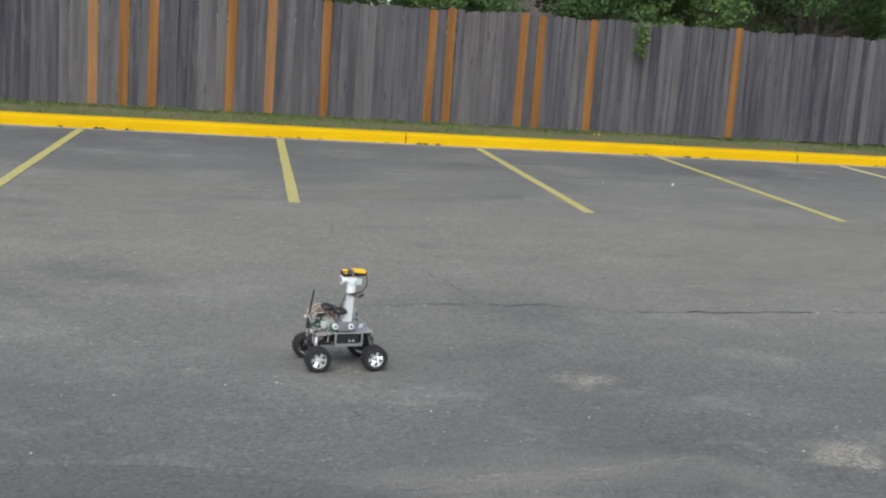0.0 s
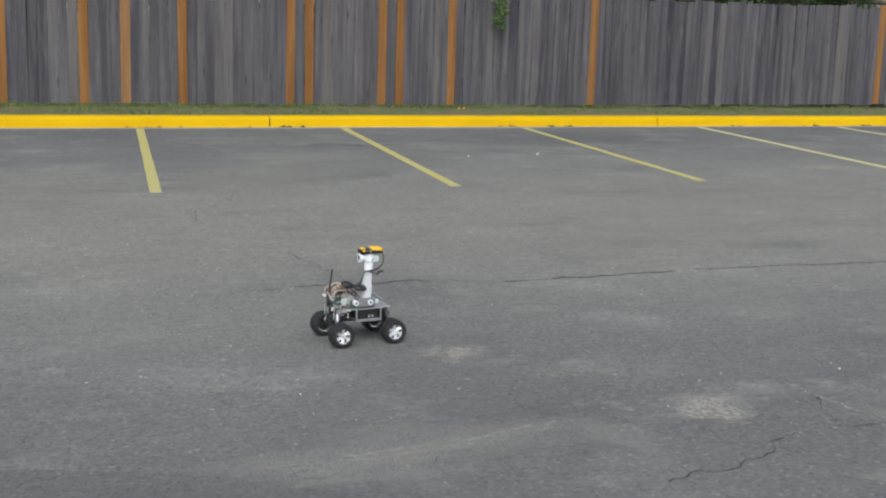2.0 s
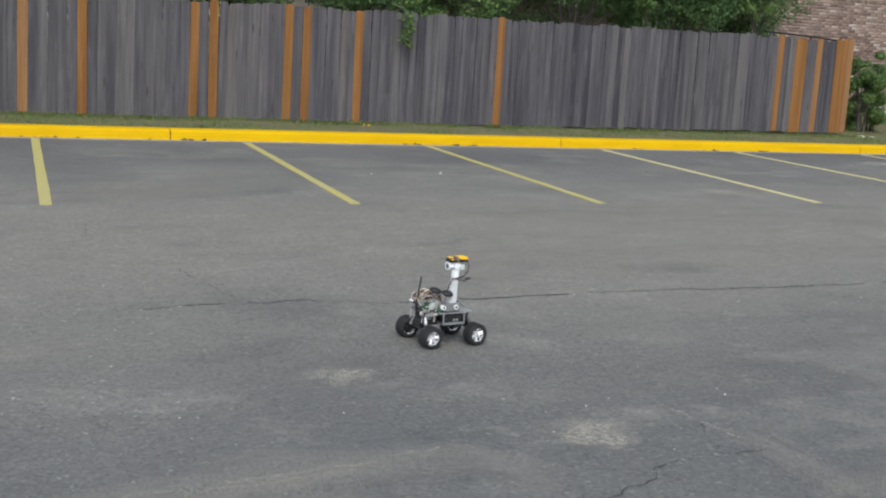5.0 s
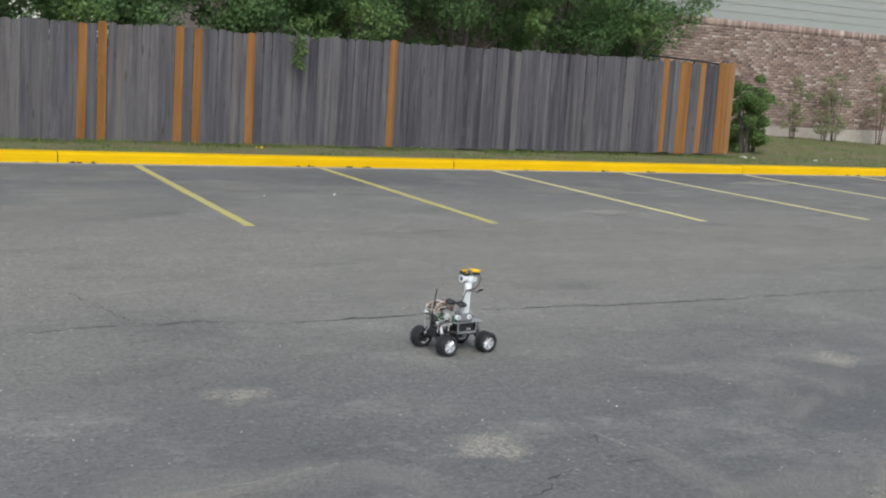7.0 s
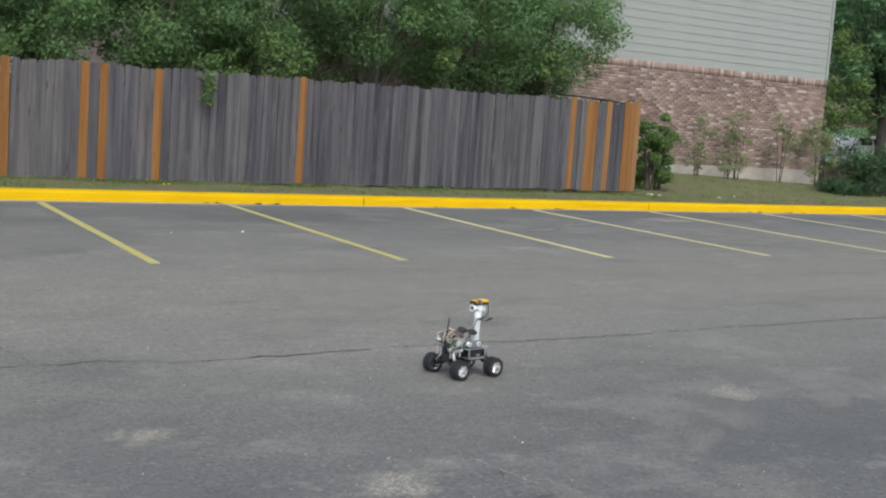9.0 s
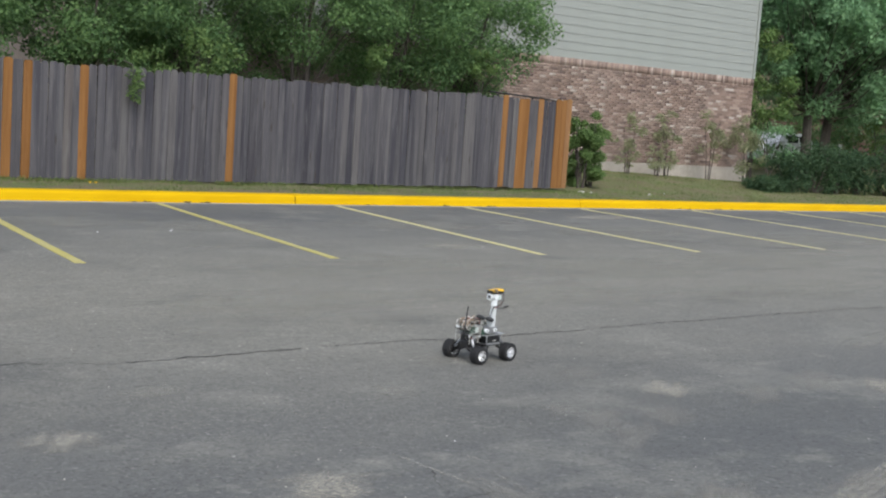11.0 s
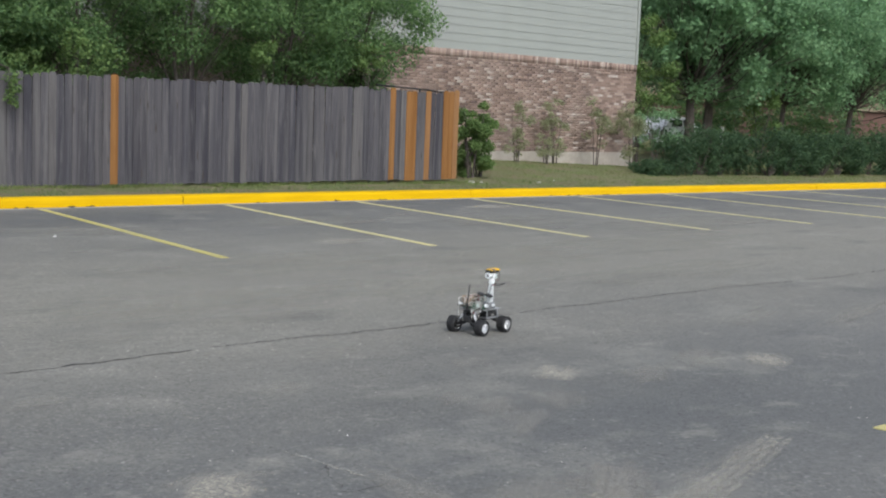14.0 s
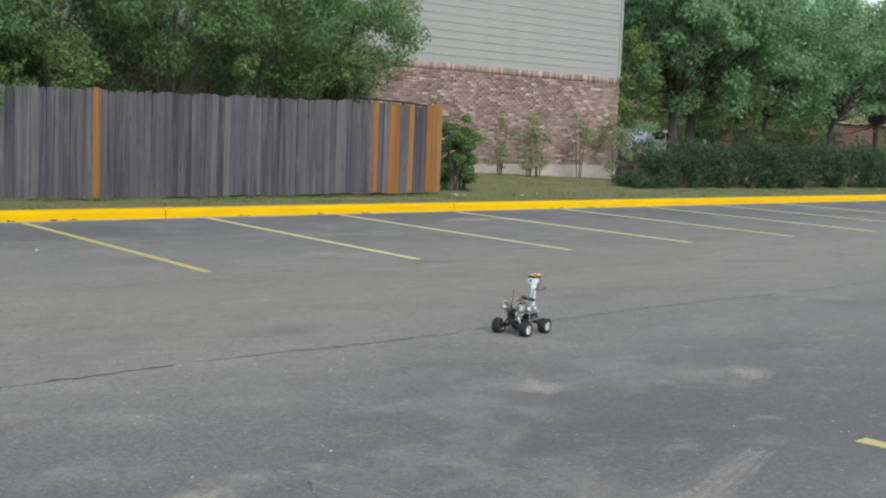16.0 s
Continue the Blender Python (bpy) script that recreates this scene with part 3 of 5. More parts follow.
for pts, w, s in [([(1.15, 6.52), (1.6, 6.53), (1.89, 6.57), (2.03, 6.52), (2.23, 6.55), (2.45, 6.49), (2.74, 6.42)], 0.008, 1), ([(2.74, 6.42), (3.29, 6.42), (3.7, 6.46), (4.3, 6.47), (4.85, 6.49), (5.2, 6.43), (5.7, 6.45), (6.2, 6.42), (6.8, 6.44), (7.3, 6.49),
                    (7.7, 6.46), (8.4, 6.51), (9.1, 6.50), (9.8, 6.49), (10.5, 6.47), (11.5, 6.44), (13.0, 6.46)], 0.0145, 6), ([(1.89, 6.57), (1.88, 6.89), (1.86, 7.19), (1.81, 7.33), (1.77, 7.55)], 0.0036, 2),
                  ([(2.05, 3.36), (2.2, 3.41), (2.37, 3.40), (2.44, 3.45), (2.58, 3.50), (2.65, 3.59), (2.85, 3.66), (3.0, 3.69), (3.17, 3.64), (3.3, 3.63)], 0.0055, 3), ([(3.0, 3.69), (3.05, 3.76), (3.07, 3.86), (3.17, 4.02)], 0.0042, 4),
                  ([(1.98, 10.4), (1.95, 10.2), (1.82, 9.8), (1.6, 9.45), (1.5, 9.36), (1.38, 8.85), (1.22, 8.53)], 0.004, 5)]:
    ribbon("crack", pts, w, CRACK, "thin dark crack wandering across the asphalt", "crack", s, 0.016, 0.03, -0.42)
# pale seams: worn edges of an old strip, dotted with exposed stone
for pts, w, s in [([(3.14, 5.6), (3.13, 4.9), (3.13, 4.5), (3.17, 4.1), (3.22, 3.68), (3.27, 3.35), (3.3, 2.9)], 0.013, 11), ([(3.43, 4.16), (3.46, 4.1), (3.52, 3.84), (3.56, 3.6)], 0.011, 12),
                  ([(0.5, 3.80), (0.94, 3.87), (1.23, 3.90), (1.53, 3.94), (1.87, 4.0), (2.1, 4.03)], 0.020, 13), ([(0.8, 3.80), (1.25, 3.865), (1.55, 3.90)], 0.016, 14), ([(2.02, 3.98), (2.11, 3.82), (2.18, 3.67)], 0.016, 15)]:
    ribbon("worn_seam", pts, w, DUST, "pale dotted worn seam in the asphalt", "asphalt seam", s, 0.010, 0.02, -0.12)
for pts, w in [([(3.5, 2.68), (3.92, 2.79), (4.33, 2.88), (4.86, 3.04), (5.3, 3.17)], 0.085), ([(3.6, 2.58), (4.03, 2.70), (4.46, 2.82), (4.90, 2.96), (5.33, 3.12)], 0.075), ([(3.58, 2.78), (3.68, 2.91), (3.76, 3.0), (3.82, 3.1)], 0.07), ([(3.7, 2.74), (3.79, 2.85), (3.88, 2.97), (3.95, 3.07)], 0.07)]:
    tyre_mark(pts, w, "pale curved tyre print on grey asphalt")
for x, y, rx, ry, turn in [(4.0, 2.78, 0.5, 0.12, 13), (4.55, 2.92, 0.55, 0.12, 15), (5.0, 3.07, 0.45, 0.09, 17), (3.85, 3.0, 0.35, 0.14, 45), (3.25, 3.5, 0.5, 0.12, 82), (1.3, 3.85, 0.7, 0.12, 8), (2.1, 3.82, 0.3, 0.12, -60)]:
    stain(x, y, rx, ry, turn, FAINT_STAIN, "pale dusty tyre smear on grey asphalt")
for i in range(11):
    xa = {0: -0.63, 1: 1.879, 2: 4.594, 3: 7.279, 4: 10.235, 5: 12.799, 6: 15.492, 7: 18.45, 8: 21.2}.get(i, 15.492 + 2.74 * (i - 6))
    xb = {0: -1.17, 1: 1.309, 2: 4.018, 3: 6.658, 4: 9.47, 5: 12.157, 6: 14.839, 7: 17.63, 8: 20.35}.get(i, 14.839 + 2.74 * (i - 6))
    parking_line((xa, 15.96), (xb, 10.34), worn=i > 3)
parking_line((5.93, 2.95), (5.75, -2.6), 0.11)
build_kerb()
build_lawn()


# ---- house beyond the lawn ----
HOUSE_Y, HOUSE_X0, HOUSE_X1, BRICK_TOP = 22.5, 8.0, 28.12, 3.16


def build_house():
    house = tagged(empty("house"), "two-storey house with brick below and pale siding above", "house")
    bm = bmesh.new()
    box(bm, ((HOUSE_X0 + HOUSE_X1) / 2, HOUSE_Y + 3.996, 1.6), (HOUSE_X1 - HOUSE_X0 - 0.02, 8.0, 3.1))
    wall = part("brick_wall", bm, MORTAR, house, "mixed brown and red brick wall")
    bm = bmesh.new()
    box(bm, ((HOUSE_X0 + HOUSE_X1) / 2, HOUSE_Y + 4.0, 0.3), (HOUSE_X1 - HOUSE_X0 + 0.03, 8.06, 0.66))
    part("footing", bm, FOUNDATION, house, "pale concrete footing")
    bm = bmesh.new()
    box(bm, ((HOUSE_X0 + HOUSE_X1) / 2, HOUSE_Y + 4.05, 4.9), (HOUSE_X1 - HOUSE_X0 - 0.02, 8.0, 3.5))
    upper = part("upper_wall", bm, SIDING, house, "pale grey-green lapped siding")
    # lapped boards
    bm = bmesh.new()
    pts = [(0.0, 0.0), (-0.018, 0.0), (-0.006, 0.225), (0.0, 0.225)]
    ends = [[bm.verts.new((x, y, z)) for y, z in pts] for x in (HOUSE_X0, HOUSE_X1 - 0.09)]
    for k in range(4):
        bm.faces.new((ends[0][k], ends[1][k], ends[1][(k + 1) % 4], ends[0][(k + 1) % 4]))
    bm.faces.new(ends[0])
    bm.faces.new(ends[1][::-1])
    me = mesh_of(bm, "siding_board", SIDING)
    for k in range(17):
        shared("siding_board", me, upper, pose(0, HOUSE_Y + 0.008, BRICK_TOP - 0.025 + 0.205 * k))
    bm = bmesh.new()
    box(bm, (HOUSE_X1 - 0.04, HOUSE_Y + 0.01, 4.9), (0.1, 0.09, 3.5), bevel=0.006)
    part("corner_board", bm, TRIM, house, "grey-green corner trim board")
    bm = bmesh.new()
    x0, x1, y0, y1, z = HOUSE_X0 - 0.4, HOUSE_X1 + 0.4, HOUSE_Y - 0.5, HOUSE_Y + 8.5, 6.6
    v = [bm.verts.new(p) for p in ((x0, y0, z), (x1, y0, z), (x1, y1, z), (x0, y1, z), (x0, (y0 + y1) / 2, z + 2.2), (x1, (y0 + y1) / 2, z + 2.2))]
    for f in ((0, 1, 5, 4), (2, 3, 4, 5), (0, 4, 3), (1, 2, 5), (0, 3, 2, 1)):
        bm.faces.new([v[i] for i in f])
    part("roof", bm, ROOF, house, "grey shingle roof")
    # bricks: the row near the corner singly, the rest of the wall joined
    bm = bmesh.new()
    box(bm, (0, 0, 0), (0.198, 0.05, 0.060))
    bmesh.ops.delete(bm, geom=[f for f in bm.faces if f.normal.y > 0.5], context="FACES")
    single = mesh_of(bm, "brick", BRICK)
    rng = np.random.default_rng(8)
    corners = np.array([(sx, sy, sz) for sx in (-0.5, 0.5) for sy in (-0.5, 0.5) for sz in (-0.5, 0.5)])
    quads = np.array([(0, 1, 5, 4), (0, 4, 6, 2), (1, 3, 7, 5), (4, 5, 7, 6), (0, 2, 3, 1)])
    verts, faces, made = [], [], 0
    def lay(x, z, w, h):
        c = corners * np.array([w, 0.05, h]) + np.array([x, HOUSE_Y + 0.012 + rng.uniform(-0.004, 0.004), z])
        faces.append(quads + 8 * len(verts))
        verts.append(c)
    rows = int((BRICK_TOP - 0.63 - 0.21) / 0.0705) + 1
    for r in range(rows):
        z = 0.665 + 0.0705 * r
        x = HOUSE_X1 - 0.1 - (0.104 if r % 2 else 0)
        if r % 2:
            lay(HOUSE_X1 - 0.047, z, 0.094, 0.06)
        while x > 17.5:
            if x > HOUSE_X1 - 2.0 and made < 300:
                shared("brick", single, wall, pose(x, HOUSE_Y + 0.012 + rng.uniform(-0.004, 0.004), z))
                made += 1
            else:
                lay(x, z, 0.198, 0.060)
            x -= 0.208
    x = HOUSE_X1 - 0.03
    while x > 17.5:
        lay(x, BRICK_TOP - 0.11, 0.060, 0.198)
        x -= 0.0705
    ob = new("bricks", raw_mesh("bricks", np.concatenate(verts), np.concatenate(faces), BRICK))
    ob.parent = wall
    tagged(ob, kind="stuff")


# ---- plants ----
def tree(name, x, y, top, spread, low, stems, seed, leaf, count, size, label, category="tree", radius=0.09, lean=(0, 0), clumps=46, clump_size=(0.32, 0.62), bare=0.35, group=""):
    """Tapered stems with limbs that carry a ragged crown of leaf clumps."""
    rng = np.random.default_rng(seed)
    z0 = lawn_height(x, y) - 0.03
    plant = tagged(empty(name, pose(x, y, z0)), label, category, group)
    height = top - z0
    bm = bmesh.new()
    axes = []
    for k in range(stems):
        a = 2 * math.pi * (k + rng.random() * 0.6) / stems
        out = spread * (0.42 if stems > 1 else 0.05)
        pts, rad = [], []
        for i in range(7):
            f = i / 6
            pts.append(Vector((lean[0] * f + math.cos(a) * (0.05 + out * f ** 1.4) + rng.normal(0, 0.04) * f * spread, lean[1] * f + math.sin(a) * (0.05 + out * f ** 1.4) + rng.normal(0, 0.04) * f * spread, height * 0.86 * f)))
            rad.append(radius * (1.25 if i == 0 else 1) * (1 - 0.85 * f))
        tube(bm, pts, rad, 8)
        axes.append(pts)
    fork = int(np.clip(round((low - z0) / height * 6.5), 1, 4))
    centres, sizes = [], []
    zc, zr = (low - z0 + height) / 2, (height - (low - z0)) / 2
    for k in range(clumps):
        d = rng.normal(size=3)
        d /= np.linalg.norm(d)
        r = rng.random() ** bare
        c = np.array([lean[0] * 0.7 + d[0] * spread * r, lean[1] * 0.7 + d[1] * spread * r, zc + d[2] * zr * r])
        c += rng.normal(0, 0.06 * spread, 3)
        centres.append(c)
        sizes.append(rng.uniform(*clump_size) * spread * 0.62)
        axis = axes[k % stems]
        i = int(np.clip((c[2] / height) / 0.86 * 6 * 0.62, fork, 5))
        p, q = axis[i], Vector(c)
        m = p.lerp(q, 0.5) + Vector(rng.normal(0, 0.05 * spread, 3))
        tube(bm, [p, m, q], [radius * (0.26 - 0.03 * i), radius * 0.11, radius * 0.04], 5)
    part("trunk", bm, BARK, plant, smooth=True)
    crown = new("crown", leaves("crown", centres, sizes, count, size, leaf, rng))
    crown.parent = plant
    return plant


def bush_row():
    """Bushy trees that stand close together behind the fence."""
    spec = [(-3.6, 20.4, 4.2, 1.5), (-1.4, 20.2, 4.0, 1.5), (0.9, 20.6, 4.3, 1.6), (3.2, 20.3, 4.3, 1.55), (5.4, 20.2, 4.7, 1.6), (7.7, 20.0, 4.6, 1.5), (9.8, 20.3, 5.0, 1.65), (12.0, 20.2, 5.2, 1.7), (14.2, 20.4, 5.3, 1.75), (16.35, 20.75, 5.3, 1.7)]
    for k, (x, y, top, spread) in enumerate(spec):
        tree("bushy_tree", x, y, top, spread, 1.55, 3, 100 + k, LEAF_BUSH, 30000, 0.064, "bushy green tree growing close behind the fence", radius=0.06, clumps=54, group="trees behind the fence")
    for k, (x, y, top, spread) in enumerate([(-2.0, 23.5, 6.0, 2.4), (2.0, 23.8, 6.2, 2.5)]):
        tree("bushy_tree", x, y, top, spread, 1.2, 2, 140 + k, LEAF_BUSH, 12000, 0.11, "taller dense green tree behind the fence row", radius=0.1, group="trees behind the fence")
    # bright sprays of young leaves at the face of the row, and the twig that hangs over the boards
    for k, (x, y, z, s) in enumerate([(9.3, 18.75, 2.25, 0.42), (8.4, 18.9, 2.0, 0.3), (12.9, 18.9, 2.5, 0.3), (4.6, 18.9, 2.1, 0.3), (15.6, 19.4, 2.6, 0.3)]):
        tree("leafy_shrub", x, y, z + s, s * 1.2, z - s, 2, 160 + k, LEAF_LIGHT, 700, 0.07, "bright green young shrub rising behind the fence", "shrub", radius=0.018, clumps=12, clump_size=(0.5, 0.8))


def hanging_twig():
    twig = tagged(empty("hanging_twig", pose(7.76, 18.18, 1.72)), "leafy green twig hanging over the fence top", "twig")
    bm = bmesh.new()
    tube(bm, [(0.05, 0.5, 0.3), (0.03, 0.1, 0.24), (0, -0.08, -0.05), (0.0, -0.12, -0.4)], [0.012, 0.01, 0.008, 0.004], 6)
    part("stem", bm, BARK, twig)
    ob = new("leaf_spray", leaves("leaf_spray", [(0, -0.1, 0.08), (0.02, -0.12, -0.08), (-0.03, -0.12, -0.2), (0.03, -0.12, -0.3)], [0.15, 0.14, 0.13, 0.09], 170, 0.07, LEAF_LIGHT, np.random.default_rng(3)))
    ob.parent = twig


def hedge():
    rng = np.random.default_rng(33)
    # clipped shrubs that grow into one another
    x = 25.4
    while x < 52:
        low = x < 25.8
        y = 19.55 if x < 30 else 19.2
        h = 0.4 if low else 1.33 + 0.08 * math.sin(x * 2.1)
        z0 = lawn_height(x, y)
        plant = tagged(empty("hedge_shrub", pose(x, y, z0 - 0.02)), "dark green clipped shrub in a dense hedge" if not low else "low loose green shrub at the hedge end", "hedge", "shrubs of the hedge")
        centres = [(rng.uniform(-0.5, 0.5), rng.uniform(-0.4, 0.4), rng.uniform(0.15, h - 0.2)) for _ in range(26)]
        bm = bmesh.new()
        for c in centres[:12]:
            tube(bm, [(0.1 * c[0], 0.1 * c[1], 0), (0.6 * c[0], 0.6 * c[1], 0.5 * c[2]), c], [0.02, 0.012, 0.004], 5)
        part("stem", bm, BARK, plant)
        ob = new("foliage", leaves("foliage", centres, rng.uniform(0.18, 0.32, 26), 2600, 0.075, LEAF_HEDGE, rng, 0.95))
        ob.parent = plant
        x += 0.95


def wall_shrubs():
    """Thin young shrubs planted along the brick wall."""
    for k, (x, y, h, s, n, leaf) in enumerate([(22.6, 21.8, 1.85, 0.40, 1100, LEAF_PALE), (24.05, 21.8, 2.15, 0.42, 1300, LEAF_PALE), (25.7, 21.8, 2.05, 0.42, 1100, LEAF_PALE), (27.15, 21.75, 2.0, 0.58, 2400, LEAF_PALE), (23.6, 21.7, 1.0, 0.35, 500, LEAF_PALE)]):
        tree("young_shrub", x, y, h + 0.2, s, 0.45, 3, 200 + k, leaf, n, 0.055, "thin young shrub planted against the brick wall", "shrub", radius=0.014, clumps=16, clump_size=(0.4, 0.8), group="shrubs along the brick wall")
    tree("round_shrub", 18.3, 19.0, 1.85, 0.55, 0.2, 4, 220, LEAF_LIGHT, 8000, 0.055, "dense dark green shrub beside the fence end", "shrub", radius=0.03, clumps=30)
    tree("round_shrub", 18.75, 19.2, 1.65, 0.5, 0.22, 3, 221, LEAF_LIGHT, 2600, 0.055, "lighter green shrub beside the fence end", "shrub", radius=0.02, clumps=18)


def right_trees():
    for k, (x, y, top, spread, low, lean, r, n) in enumerate([(34.4, 25.0, 8.0, 3.2, 2.35, (-0.3, 0), 0.19, 34000), (35.3, 25.1, 8.2, 3.7, 2.45, (1.2, 0), 0.2, 38000), (40.2, 25.3, 7.6, 3.7, 2.4, (0.8, -0.2), 0.12, 38000), (45.5, 25.5, 7.6, 3.7, 2.2, (0.2, 0), 0.14, 32000), (50.5, 26.0, 7.6, 3.7, 2.0, (0.2, 0), 0.14, 24000), (31.4, 27.5, 8.0, 2.4, 2.0, (0, 0), 0.12, 22000)]):
        tree("oak_tree", x, y, top, spread, low, 1, 300 + k, LEAF_OAK, n, 0.125, "broad dark green oak tree behind the hedge", radius=r, lean=lean, clumps=125, clump_size=(0.2, 0.42), bare=0.46, group="trees behind the hedge")
    tree("loose_shrub", 30.6, 23.6, 2.1, 0.8, 0.5, 3, 340, LEAF_OAK, 800, 0.10, "loose dark green shrub at the house corner", "shrub", radius=0.03, clumps=24)
    tree("loose_shrub", 32.3, 23.9, 1.6, 0.7, 0.4, 3, 341, LEAF_HEDGE, 500, 0.10, "loose dark green shrub at the house corner", "shrub", radius=0.03, clumps=24)
    tree("yellow_green_sapling", 37.0, 24.0, 2.9, 0.75, 1.2, 2, 330, LEAF_LIGHT, 1500, 0.10, "yellow-green leafy sapling behind the hedge", "sapling", radius=0.03, clumps=22)
    tree("yellow_green_sapling", 31.0, 24.6, 4.9, 1.1, 1.3, 2, 331, LEAF_LIGHT, 6500, 0.09, "yellow-green leafy sapling near the house corner", "sapling", radius=0.04, clumps=26)


def far_buildings():
    house = tagged(empty("far_house", pose(0, 0, 0)), "low red brick building beyond the trees", "building")
    bm = bmesh.new()
    box(bm, (58, 40, 1.3), (42, 8, 2.7))
    part("wall", bm, FAR_BRICK, house)
    bm = bmesh.new()
    box(bm, (58, 40, 4.6), (42.4, 8.4, 3.9))
    part("upper_wall", bm, FAR_TAN, house, "tan upper storey siding")
    bm = bmesh.new()
    v = [bm.verts.new(p) for p in ((36, 35, 6.55), (80, 35, 6.55), (80, 45, 6.55), (36, 45, 6.55), (36, 40, 9.0), (80, 40, 9.0))]
    for f in ((0, 1, 5, 4), (2, 3, 4, 5), (0, 4, 3), (1, 2, 5), (0, 3, 2, 1)):
        bm.faces.new([v[i] for i in f])
    part("roof", bm, ROOF, house)
    for k, x in enumerate((38.4, 39.3)):
        bm = bmesh.new()
        box(bm, (x, 27.2, 0.85), (0.1, 0.1, 1.25), bevel=0.01)
        tagged(part("fence_post", bm, FAR_TRIM), "white painted wooden post behind the hedge", "post", "white posts behind the hedge")


def parked_car():
    car = tagged(empty("parked_car", pose(40.9, 31.0, 0.36, 0, 0, 8)), "white car parked beyond the shrubs, half hidden", "car")
    bm = bmesh.new()
    side = [(-2.2, 0.35), (-2.25, 0.75), (-1.7, 0.95), (-1.1, 1.38), (0.5, 1.42), (1.15, 0.98), (2.1, 0.85), (2.25, 0.55), (2.2, 0.3)]
    a = [bm.verts.new((x, -0.86 + (0.12 if z > 1.2 else 0), z)) for x, z in side]
    b = [bm.verts.new((x, 0.86 - (0.12 if z > 1.2 else 0), z)) for x, z in side]
    bm.faces.new(a)
    bm.faces.new(b[::-1])
    for i in range(len(side)):
        j = (i + 1) % len(side)
        bm.faces.new((a[i], b[i], b[j], a[j]))
    bmesh.ops.bevel(bm, geom=list(bm.edges), offset=0.05, segments=2, affect="EDGES")
    part("body", bm, CAR_WHITE, car, smooth=True)
    for x in (-0.62, 0.3):
        bm = bmesh.new()
        box(bm, (x, -0.80, 1.15), (0.8, 0.06, 0.32), bevel=0.02)
        part("side_window", bm, DARK_GLASS, car)
    for x in (-1.4, 1.4):
        for y in (-0.82, 0.82):
            bm = bmesh.new()
            lathe(bm, [(0.16, -0.08), (0.3, -0.1), (0.33, -0.06), (0.33, 0.06), (0.3, 0.1), (0.16, 0.08)], 24)
            wheel = part("wheel", bm, RUBBER, car, smooth=True)
            wheel.location = (x, y, 0.32)
            bm = bmesh.new()
            rod(bm, (0, -0.07, 0), (0, 0.07, 0), 0.17, seg=18)
            part("rim", bm, ALU, wheel)


def far_woods():
    """Distant leafy growth that closes the view."""
    rng = np.random.default_rng(77)
    centres = [(rng.uniform(-30, 110), rng.uniform(50, 60), rng.uniform(0.5, 9.0)) for _ in range(420)]
    ob = new("far_woods", leaves("far_woods", centres, rng.uniform(1.2, 2.4, 420), 26000, 0.5, LEAF_OAK, rng))
    tagged(ob, "distant dense green woods beyond the buildings", "woods", kind="stuff")
    centres = [(rng.uniform(30, 60), rng.uniform(32.5, 34.5), rng.uniform(0.4, 2.6)) for _ in range(120)]
    centres += [(rng.uniform(39, 58), rng.uniform(27, 29), rng.uniform(0.3, 1.9)) for _ in range(70)]
    ob = new("undergrowth", leaves("undergrowth", centres, rng.uniform(0.4, 0.8, len(centres)), 20000, 0.14, LEAF_BUSH, rng))
    tagged(ob, "loose dark undergrowth below the far trees", "undergrowth", kind="stuff")


# ---- fence ----
FENCE_Y = 18.25
NEW_BOARDS = [(-0.55, 1), (-0.12, 1), (0.28, 1), (1.39, 1), (1.97, 1), (2.79, 1), (4.40, 1), (4.70, 1), (5.86, 1), (6.15, 1), (7.02, 1), (9.53, 1), (15.42, 1), (15.91, 2), (16.34, 1), (16.97, 3)]


